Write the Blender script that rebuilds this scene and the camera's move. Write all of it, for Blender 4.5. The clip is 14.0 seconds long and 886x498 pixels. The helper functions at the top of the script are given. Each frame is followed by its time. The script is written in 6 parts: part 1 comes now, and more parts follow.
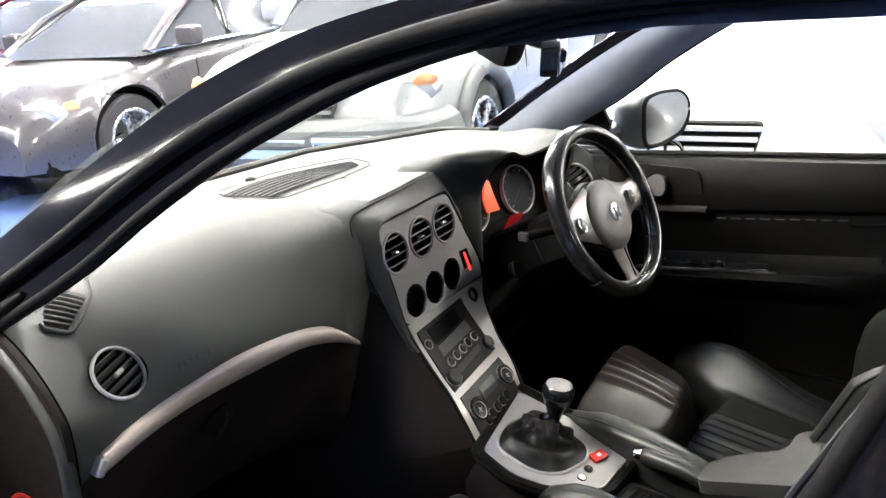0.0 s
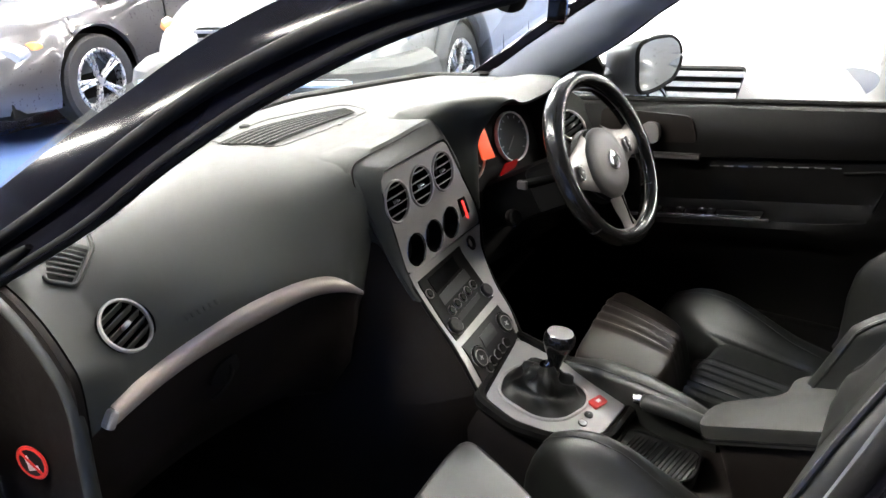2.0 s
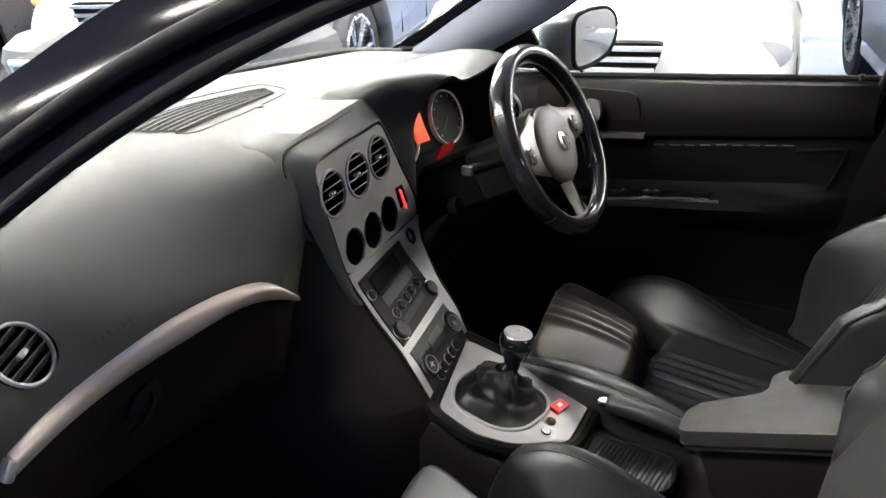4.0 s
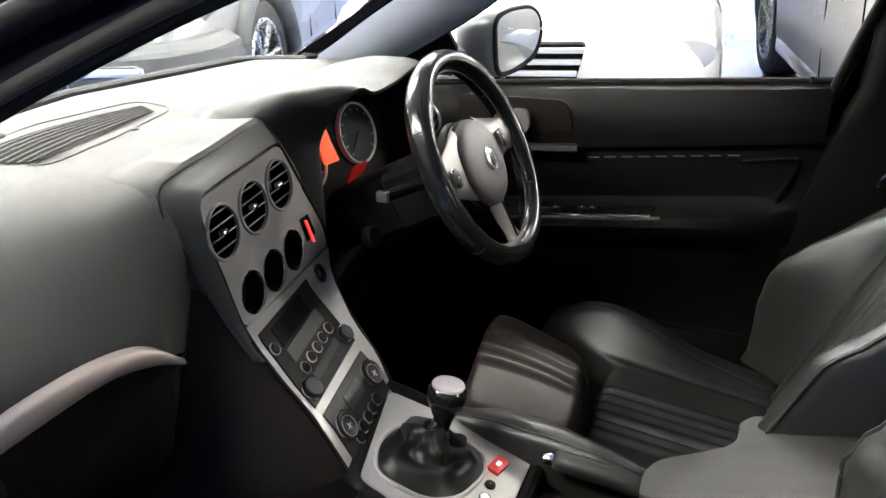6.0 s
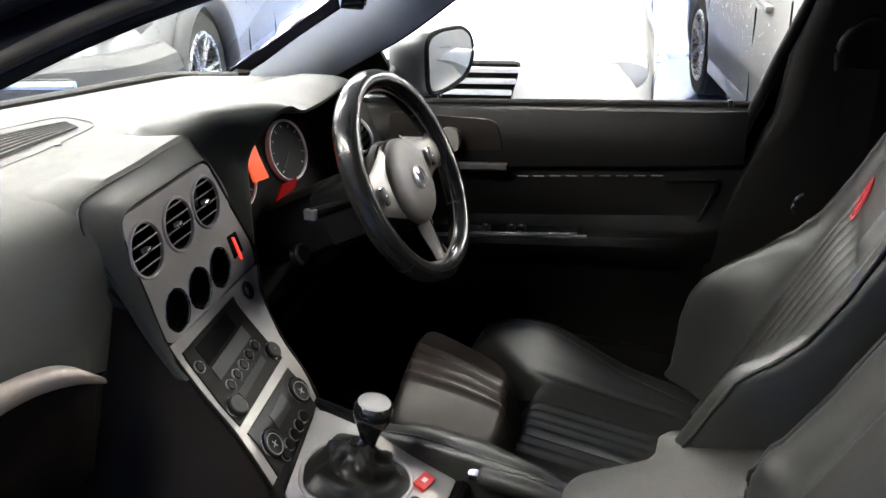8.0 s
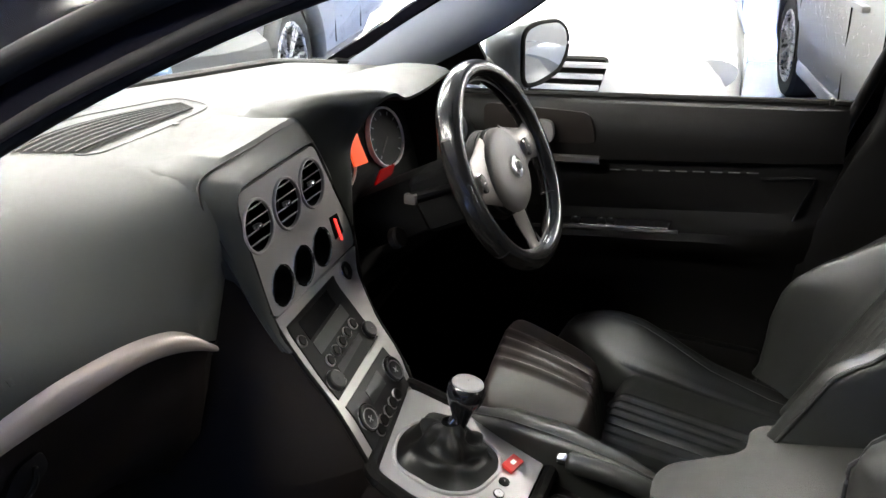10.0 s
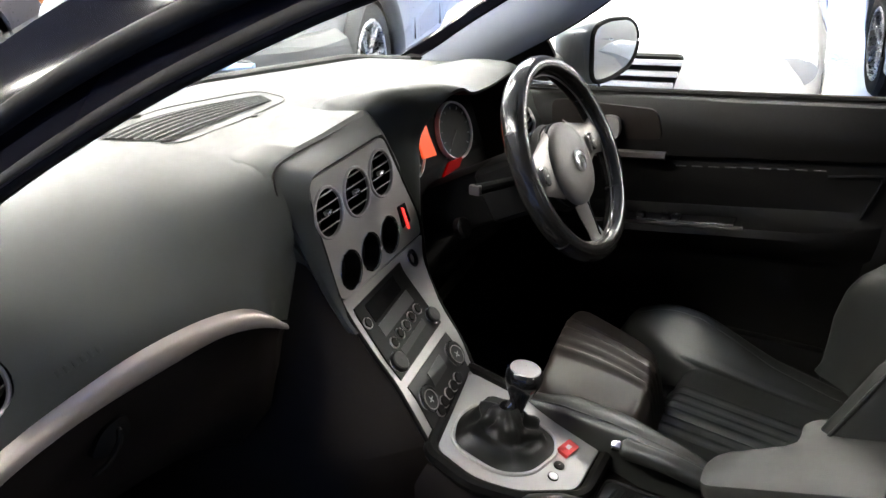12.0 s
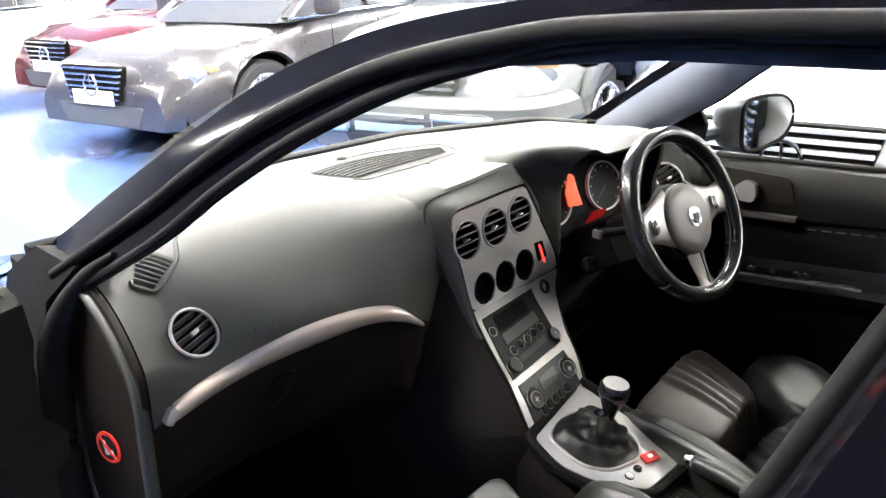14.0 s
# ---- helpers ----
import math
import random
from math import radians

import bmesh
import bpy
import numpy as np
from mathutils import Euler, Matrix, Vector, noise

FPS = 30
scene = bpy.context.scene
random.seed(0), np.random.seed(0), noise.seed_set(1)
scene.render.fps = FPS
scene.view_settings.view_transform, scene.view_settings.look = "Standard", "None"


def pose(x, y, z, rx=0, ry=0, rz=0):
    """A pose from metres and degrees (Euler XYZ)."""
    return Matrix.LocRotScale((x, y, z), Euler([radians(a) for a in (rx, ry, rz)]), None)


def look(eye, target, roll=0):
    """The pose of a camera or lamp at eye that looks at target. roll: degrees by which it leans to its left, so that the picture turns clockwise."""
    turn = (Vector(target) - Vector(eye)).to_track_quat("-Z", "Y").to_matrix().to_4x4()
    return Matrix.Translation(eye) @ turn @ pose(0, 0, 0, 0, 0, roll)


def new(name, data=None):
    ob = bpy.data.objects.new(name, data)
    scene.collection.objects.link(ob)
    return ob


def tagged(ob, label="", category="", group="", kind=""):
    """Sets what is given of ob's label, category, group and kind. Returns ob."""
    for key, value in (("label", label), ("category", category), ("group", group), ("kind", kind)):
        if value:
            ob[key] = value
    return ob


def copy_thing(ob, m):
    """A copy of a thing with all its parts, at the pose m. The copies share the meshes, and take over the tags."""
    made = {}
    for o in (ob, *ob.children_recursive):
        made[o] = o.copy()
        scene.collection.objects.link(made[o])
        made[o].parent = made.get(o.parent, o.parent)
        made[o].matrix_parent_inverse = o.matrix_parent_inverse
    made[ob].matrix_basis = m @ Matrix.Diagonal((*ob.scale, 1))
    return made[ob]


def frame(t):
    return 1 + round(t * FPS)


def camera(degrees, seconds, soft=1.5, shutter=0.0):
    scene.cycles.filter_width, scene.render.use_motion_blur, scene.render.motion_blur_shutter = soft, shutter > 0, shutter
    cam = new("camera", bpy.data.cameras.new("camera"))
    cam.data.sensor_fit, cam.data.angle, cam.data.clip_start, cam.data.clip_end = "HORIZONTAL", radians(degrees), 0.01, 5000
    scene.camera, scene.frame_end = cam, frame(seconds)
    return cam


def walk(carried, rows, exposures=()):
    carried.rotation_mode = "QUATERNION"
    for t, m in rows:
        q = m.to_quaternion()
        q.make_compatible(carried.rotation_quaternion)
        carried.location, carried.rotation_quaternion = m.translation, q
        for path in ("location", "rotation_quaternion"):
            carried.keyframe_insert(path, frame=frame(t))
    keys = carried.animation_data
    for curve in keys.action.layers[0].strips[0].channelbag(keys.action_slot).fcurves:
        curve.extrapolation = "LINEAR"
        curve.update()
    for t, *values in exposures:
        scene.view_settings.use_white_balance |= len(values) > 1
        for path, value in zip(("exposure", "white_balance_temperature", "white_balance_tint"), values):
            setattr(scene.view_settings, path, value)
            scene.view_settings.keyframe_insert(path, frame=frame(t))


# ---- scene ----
cam = camera(51.8, 14.0)
PATH = [
    (0, (-1.2220, -0.9670, 1.4540), (0.1763, 0.3219, 0.8349), -5.07),
    (0.5, (-1.2083, -0.9622, 1.4432), (0.1488, 0.3579, 0.7985), -5.48),
    (1, (-1.2235, -0.9375, 1.4505), (0.1463, 0.3562, 0.7797), -5.08),
    (1.5, (-1.2458, -0.9078, 1.4697), (0.1494, 0.3354, 0.7569), -4.49),
    (2, (-1.2580, -0.9080, 1.4680), (0.1511, 0.3015, 0.7254), -4.50),
    (2.2, (-1.2607, -0.9045, 1.4611), (0.1570, 0.2888, 0.7087), -4.50),
    (4.3, (-1.1219, -0.7104, 1.4308), (0.4201, 0.2856, 0.6368), -3.58),
    (4.5, (-1.0657, -0.7078, 1.4288), (0.4653, 0.3205, 0.6551), -4.90),
    (5, (-0.9960, -0.6620, 1.4130), (0.5498, 0.3495, 0.6467), -5.44),
    (5.5, (-0.9817, -0.6220, 1.4017), (0.6001, 0.3132, 0.6121), -4.18),
    (6, (-0.9793, -0.6120, 1.3953), (0.6391, 0.2432, 0.5896), -3.36),
    (6.5, (-0.9840, -0.6330, 1.4070), (0.6613, 0.1637, 0.5956), -2.88),
    (7, (-0.9907, -0.6527, 1.4143), (0.6885, 0.0835, 0.6153), -2.15),
    (7.5, (-0.9813, -0.6523, 1.4117), (0.7101, 0.0675, 0.6237), -1.76),
    (8, (-0.9790, -0.6410, 1.4040), (0.7039, 0.1068, 0.6239), -1.68),
    (8.5, (-0.9977, -0.6232, 1.4082), (0.6733, 0.1486, 0.6256), -1.37),
    (11, (-1.0360, -0.6150, 1.4010), (0.5385, 0.3387, 0.6191), -1.69),
    (11.5, (-1.0445, -0.6245, 1.4020), (0.5132, 0.3556, 0.6190), -1.80),
    (12, (-1.0660, -0.6630, 1.4110), (0.4613, 0.3621, 0.6259), -2.16),
    (12.5, (-1.1010, -0.7520, 1.4220), (0.3687, 0.3709, 0.6609), -3.25),
    (13, (-1.1530, -0.8200, 1.4425), (0.2563, 0.4055, 0.7269), -3.26),
    (13.5, (-1.2100, -0.8910, 1.4840), (0.1346, 0.4232, 0.8022), -2.61),
    (14, (-1.1750, -1.0770, 1.4900), (0.0097, 0.3965, 0.8377), -3.17),
]
walk(cam, [(t, look(eye, target, roll)) for t, eye, target, roll in PATH], [(0, 0.2), (1.5, 0.02), (11.5, 0.03), (12.5, 0.12), (13.0, 0.2), (13.5, 0.36), (14, 0.4)])

# ---- light ----
G = 0.0          # level of the showroom floor
CEIL = 4.3
LAMP_POWER = 200.0
world = bpy.data.worlds.new("hall_world")
scene.world = world
world.use_nodes = True
wn = world.node_tree.nodes
wn["Background"].inputs[0].default_value = (1.0, 0.97, 0.93, 1)
wn["Background"].inputs[1].default_value = 0.3


# ---- materials ----
def mat(name, col, rough=0.5, metal=0.0, var=0.15, vscale=5.0, bump=0.0, bscale=300.0, rvar=0.08, coat=0.0,
        spec=0.5, emit=None, power=0.0, voronoi=False, dust=0.0):
    m = bpy.data.materials.new(name)
    m.use_nodes = True
    nt = m.node_tree
    n, l = nt.nodes, nt.links
    b = n["Principled BSDF"]
    b.inputs["Metallic"].default_value = metal
    b.inputs["Coat Weight"].default_value = coat
    b.inputs["Coat Roughness"].default_value = 0.06
    b.inputs["Specular IOR Level"].default_value = spec
    tc = n.new("ShaderNodeTexCoord")
    big = n.new("ShaderNodeTexNoise")
    big.inputs["Scale"].default_value = vscale
    big.inputs["Detail"].default_value = 6
    l.new(tc.outputs["Object"], big.inputs["Vector"])
    ramp = n.new("ShaderNodeMix")
    ramp.data_type = "RGBA"
    ramp.inputs[6].default_value = (*[c * (1 - var) for c in col], 1)
    ramp.inputs[7].default_value = (*[min(1, c * (1 + var) + dust) for c in col], 1)
    l.new(big.outputs["Fac"], ramp.inputs[0])
    l.new(ramp.outputs[2], b.inputs["Base Color"])
    mr = n.new("ShaderNodeMapRange")
    mr.inputs[3].default_value = max(0.02, rough - rvar)
    mr.inputs[4].default_value = min(1, rough + rvar)
    sm = n.new("ShaderNodeTexNoise")
    sm.inputs["Scale"].default_value = vscale * 9
    sm.inputs["Detail"].default_value = 4
    l.new(tc.outputs["Object"], sm.inputs["Vector"])
    l.new(sm.outputs["Fac"], mr.inputs[0])
    l.new(mr.outputs[0], b.inputs["Roughness"])
    if bump:
        t = n.new("ShaderNodeTexVoronoi" if voronoi else "ShaderNodeTexNoise")
        t.inputs["Scale"].default_value = bscale
        l.new(tc.outputs["Object"], t.inputs["Vector"])
        bp = n.new("ShaderNodeBump")
        bp.inputs["Strength"].default_value = bump
        bp.inputs["Distance"].default_value = 0.001
        l.new(t.outputs[0], bp.inputs["Height"])
        l.new(bp.outputs[0], b.inputs["Normal"])
    if emit:
        b.inputs["Emission Color"].default_value = (*emit, 1)
        b.inputs["Emission Strength"].default_value = power
    return m


def glass(name, tint=(1, 1, 1), rough=0.0):
    m = bpy.data.materials.new(name)
    m.use_nodes = True
    nt = m.node_tree
    n, l = nt.nodes, nt.links
    n.remove(n["Principled BSDF"])
    tr = n.new("ShaderNodeBsdfTransparent")
    tr.inputs[0].default_value = (*tint, 1)
    gl = n.new("ShaderNodeBsdfGlossy")
    gl.inputs["Roughness"].default_value = rough
    lw = n.new("ShaderNodeLayerWeight")
    lw.inputs[0].default_value = 0.5
    pw = n.new("ShaderNodeMath")
    pw.operation = "POWER"
    pw.inputs[1].default_value = 5.0
    l.new(lw.outputs["Facing"], pw.inputs[0])
    fr = n.new("ShaderNodeMath")
    fr.operation = "MULTIPLY_ADD"
    fr.inputs[1].default_value = 0.85
    fr.inputs[2].default_value = 0.035
    l.new(pw.outputs[0], fr.inputs[0])
    mx = n.new("ShaderNodeMixShader")
    l.new(fr.outputs[0], mx.inputs[0])
    l.new(tr.outputs[0], mx.inputs[1])
    l.new(gl.outputs[0], mx.inputs[2])
    l.new(mx.outputs[0], n["Material Output"].inputs[0])
    return m


M_DASH = mat("dash_soft_plastic", (0.036, 0.0385, 0.035), 0.48, var=0.12, spec=0.27, bump=0.2, bscale=900, voronoi=True, dust=0.004)
M_DARK = mat("dark_trim_plastic", (0.0042, 0.004, 0.0038), 0.5, spec=0.09, bump=0.3, bscale=900, voronoi=True)
M_LEATHER = mat("black_leather", (0.0095, 0.0102, 0.0092), 0.40, var=0.2, vscale=8, bump=0.05, bscale=260, rvar=0.04)
M_LEATHER2 = mat("ribbed_leather", (0.0125, 0.0092, 0.0075), 0.42, var=0.15, vscale=8, bump=0.05, bscale=260, rvar=0.04, spec=0.32)
M_SLAT = mat("vent_slat_plastic", (0.045, 0.045, 0.045), 0.38)
M_BLACKPL = mat("black_lower_plastic", (0.0085, 0.0066, 0.0058), 0.55, spec=0.13, bump=0.3, bscale=900, voronoi=True)
M_PIPING = mat("leather_piping", (0.012, 0.012, 0.013), 0.45)
M_STITCH = mat("grey_thread", (0.1, 0.1, 0.1), 0.8)
M_RUBBER = mat("door_seal_rubber", (0.007, 0.0068, 0.0068), 0.65, spec=0.1, bump=0.2, bscale=200)
M_ALU = mat("satin_aluminium", (0.33, 0.315, 0.305), 0.45, metal=0.7, var=0.06, vscale=3, bump=0.12, bscale=1500)
M_SPOKE = mat("satin_spoke", (0.14, 0.132, 0.127), 0.38, metal=0.8, var=0.06, vscale=6, bump=0.08, bscale=1200)
M_GEARPLATE = mat("brushed_gear_plate", (0.42, 0.41, 0.40), 0.48, metal=0.5, var=0.06, vscale=3, bump=0.12, bscale=1500)
M_STRIP = mat("brushed_trim", (0.47, 0.405, 0.35), 0.34, metal=0.6, var=0.06, vscale=4, rvar=0.03)
M_CHROME = mat("chrome", (0.75, 0.75, 0.76), 0.12, metal=1.0, var=0.03)
M_GLOSS = mat("gloss_black", (0.008, 0.008, 0.009), 0.12, var=0.1, coat=0.3)
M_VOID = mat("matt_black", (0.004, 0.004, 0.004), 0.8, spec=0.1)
M_RADIO = mat("radio_face", (0.0085, 0.0082, 0.008), 0.4, spec=0.1)
M_KNOB = mat("soft_black_knob", (0.009, 0.009, 0.009), 0.42, spec=0.24)
M_CARPET = mat("black_carpet", (0.008, 0.008, 0.008), 0.95, spec=0.08, bump=1.0, bscale=500)
M_RED = mat("red_plastic", (0.5, 0.03, 0.025), 0.35)
M_HAZ = mat("hazard_lamp", (0.4, 0.02, 0.02), 0.4, emit=(1.0, 0.05, 0.04), power=1.6)
M_LCD = mat("lit_display", (0.3, 0.05, 0.03), 0.3, emit=(1.0, 0.12, 0.035), power=0.85)
M_LCDGLOW = mat("red_glow_patch", (0.02, 0.0, 0.0), 0.8, spec=0.05, emit=(1.0, 0.0, 0.0), power=0.13)
M_SATIN = mat("satin_grey_lever", (0.8, 0.79, 0.76), 0.35, metal=0.0, var=0.05)
M_DIAL = mat("dial_face", (0.006, 0.006, 0.006), 0.6, spec=0.15)
M_BADGE = mat("silver_badge", (0.6, 0.6, 0.6), 0.25, metal=0.8)
M_HEADLINER = mat("grey_pillar_trim", (0.33, 0.365, 0.43), 0.75, bump=0.3, bscale=700)
M_PAINT = mat("black_blue_paint", (0.0035, 0.0034, 0.005), 0.10, rvar=0.01, var=0.1, spec=0.05)
M_GLASS = glass("clear_glass", (0.93, 0.96, 0.95))
M_MIRROR = mat("mirror_silver", (0.9, 0.92, 0.95), 0.02, metal=1.0, var=0.0, rvar=0.01)
M_STICK_R = mat("sticker_red", (0.75, 0.04, 0.03), 0.4)
M_STICK_W = mat("sticker_white", (0.75, 0.75, 0.75), 0.4)
M_STICK_B = mat("sticker_black", (0.01, 0.01, 0.01), 0.4)
M_ARM = mat("grey_armrest_skin", (0.0165, 0.0163, 0.0144), 0.55, spec=0.4, bump=0.4, bscale=600, voronoi=True)
M_APERTURE = mat("aperture_trim_grey", (0.10, 0.105, 0.118), 0.45, bump=0.2, bscale=600, voronoi=True)
M_GLOSSLEATHER = mat("polished_leather", (0.008, 0.0078, 0.0076), 0.2, var=0.15, bump=0.02, bscale=300, rvar=0.03)
M_HUB = mat("hub_cover_plastic", (0.05, 0.046, 0.043), 0.5, bump=0.25, bscale=900, voronoi=True)
M_TYRE = mat("tyre_rubber", (0.02, 0.02, 0.021), 0.75, bump=0.3, bscale=120)
M_MIRRORCAP = mat("mirror_cap_grey", (0.16, 0.165, 0.17), 0.3, metal=0.4, coat=0.6)
M_EMBR = mat("red_embroidery", (0.45, 0.02, 0.03), 0.8)
M_SCREEN = mat("unlit_display", (0.008, 0.008, 0.009), 0.4)
M_BOOT = mat("soft_black_leather", (0.0045, 0.0046, 0.0042), 0.4, spec=0.3, var=0.2, bump=0.05, bscale=300, rvar=0.04)
M_MARK = mat("grey_marking", (0.5, 0.5, 0.5), 0.5)


# ---- mesh helpers ----
def part(name, bm, material, parent=None, label="", sharp=35, kind=""):
    bmesh.ops.recalc_face_normals(bm, faces=bm.faces)
    me = bpy.data.meshes.new(name)
    bm.to_mesh(me)
    bm.free()
    me.materials.append(material)
    for p in me.polygons:
        p.use_smooth = True
    me.set_sharp_from_angle(angle=radians(sharp))
    ob = new(name, me)
    if parent is not None:
        ob.parent = parent
        ob.matrix_parent_inverse = parent.matrix_basis.inverted()
    return tagged(ob, label, kind=kind)


def thing(name, at, label, category, group="", kind=""):
    ob = new(name)
    ob.empty_display_size = 0.1
    ob.matrix_basis = Matrix.Translation(at)
    return tagged(ob, label, category, group, kind)


def sub(name, bm, material, parent, label="", sharp=35):
    """A piece under a part; the part's own parent stands somewhere else than the origin."""
    ob = part(name, bm, material, None, label, sharp)
    ob.parent = parent
    return ob


def catmull(pts, n=8):
    pts = [Vector(p) for p in pts]
    out = []
    for i in range(len(pts) - 1):
        a, b, c, d = pts[max(i - 1, 0)], pts[i], pts[i + 1], pts[min(i + 2, len(pts) - 1)]
        for k in range(n):
            t = k / n
            out.append(0.5 * (2 * b + (c - a) * t + (2 * a - 5 * b + 4 * c - d) * t * t + (3 * b - a - 3 * c + d) * t ** 3))
    return out + [pts[-1]]


def interp(x, xs, ys):
    return float(np.interp(x, xs, ys))


def loft(rings, closed=False, caps=False, bm=None):
    bm = bm or bmesh.new()
    vs = [[bm.verts.new(p) for p in r] for r in rings]
    n = len(vs[0])
    for a, b in zip(vs, vs[1:]):
        for i in range(n if closed else n - 1):
            j = (i + 1) % n
            bm.faces.new((a[i], a[j], b[j], b[i]))
    if caps:
        bm.faces.new(vs[0])
        bm.faces.new(vs[-1])
    return bm


def thick(bm, d):
    """Give an open sheet thickness d (against its normals)."""
    bmesh.ops.recalc_face_normals(bm, faces=bm.faces)
    bmesh.ops.solidify(bm, geom=bm.faces[:], thickness=d)
    return bm


def tube(path, r, seg=10, bm=None, flat=1.0, up=Vector((0, 0, 1)), caps=True):
    path = [Vector(p) for p in path]
    rings = []
    for i, p in enumerate(path):
        t = (path[min(i + 1, len(path) - 1)] - path[max(i - 1, 0)]).normalized()
        s = t.cross(up)
        s = s.normalized() if s.length > 1e-4 else Vector((1, 0, 0))
        u = s.cross(t)
        rr = r[i] if isinstance(r, (list, tuple)) else r
        rings.append([p + rr * (math.cos(a) * s + flat * math.sin(a) * u) for a in (2 * math.pi * k / seg for k in range(seg))])
    return loft(rings, True, caps, bm)


def box(c, s, bevel=0.004, m=None, seg=2, bm=None):
    own = bmesh.new()
    bmesh.ops.create_cube(own, size=1, matrix=Matrix.Diagonal((*s, 1)))
    if bevel:
        bmesh.ops.bevel(own, geom=own.edges[:], offset=bevel, segments=seg, profile=0.6, affect="EDGES", clamp_overlap=True)
    bmesh.ops.transform(own, matrix=Matrix.Translation(c) @ (m or Matrix.Identity(4)), verts=own.verts)
    return join(own, bm)


def join(own, bm):
    if bm is None:
        return own
    me = bpy.data.meshes.new("tmp")
    own.to_mesh(me)
    own.free()
    bm.from_mesh(me)
    bpy.data.meshes.remove(me)
    return bm


def lathe(profile, m=None, seg=24, bm=None, caps=True):
    """profile: (radius, height) along z; m places it."""
    m = m or Matrix.Identity(4)
    rings = [[m @ Vector((r * math.cos(a), r * math.sin(a), h)) for a in (2 * math.pi * k / seg for k in range(seg))] for r, h in profile]
    return loft(rings, True, caps, bm)


def ring(r0, r1, h, m, seg=28, bm=None):
    """A rounded ring from radius r0 to r1, standing h proud."""
    pr = [(r0, -h), (r0, h * 0.5), (r0 + (r1 - r0) * 0.25, h), (r0 + (r1 - r0) * 0.75, h), (r1, h * 0.4), (r1, -h)]
    rings = [[m @ Vector((r * math.cos(a), r * math.sin(a), z)) for a in (2 * math.pi * k / seg for k in range(seg))] for r, z in pr]
    return loft(rings + [rings[0]], True, False, bm)


def prism(poly, d, m=None, bevel=0.0, bm=None):
    """A flat outline (x, y) given the depth d along -z, with its top edge rounded."""
    own = bmesh.new()
    f = own.faces.new([own.verts.new((x, y, 0)) for x, y in poly])
    if f.normal.z < 0:
        f.normal_flip()
    ex = bmesh.ops.extrude_face_region(own, geom=[f])
    bmesh.ops.translate(own, vec=(0, 0, -d), verts=[v for v in ex["geom"] if isinstance(v, bmesh.types.BMVert)])
    if bevel:
        ed = [e for e in own.edges if all(abs(v.co.z) < 1e-6 for v in e.verts)]
        bmesh.ops.bevel(own, geom=ed, offset=bevel, segments=2, profile=0.6, affect="EDGES", clamp_overlap=True)
    bmesh.ops.transform(own, matrix=m or Matrix.Identity(4), verts=own.verts)
    return join(own, bm)


def rounded(poly, r, n=5):
    """The outline with its corners rounded."""
    out = []
    k = len(poly)
    for i in range(k):
        a, b, c = Vector(poly[i - 1]), Vector(poly[i]), Vector(poly[(i + 1) % k])
        p, q = (a - b), (c - b)
        rr = min(r, p.length * 0.45, q.length * 0.45)
        s, e = b + p.normalized() * rr, b + q.normalized() * rr
        for j in range(n + 1):
            t = j / n
            out.append(((1 - t) ** 2 * s + 2 * t * (1 - t) * b + t * t * e)[:])
    return out


def frame_of(o, x, y):
    """A pose with its origin at o, x along x and y near y."""
    x = Vector(x).normalized()
    z = x.cross(Vector(y)).normalized()
    y = z.cross(x)
    return Matrix(((x[0], y[0], z[0], o[0]), (x[1], y[1], z[1], o[1]), (x[2], y[2], z[2], o[2]), (0, 0, 0, 1)))


# ==== the car that is looked into: x to the driver's side, y to the bonnet, z up; its wheels stand on the showroom floor ====

# ---- dashboard ----
STRIP_X = [-0.735, -0.694, -0.617, -0.536, -0.44, -0.338, -0.267, -0.225]
STRIP_T = [0.772, 0.794, 0.821, 0.840, 0.854, 0.855, 0.839, 0.806]
STRIP_B = [0.748, 0.767, 0.795, 0.813, 0.823, 0.829, 0.814, 0.795]


def strip_y(x):
    return 0.163 - 0.0964 * x


def strip_mid(x):
    return 0.5 * (interp(x, STRIP_X, STRIP_T) + interp(x, STRIP_X, STRIP_B))


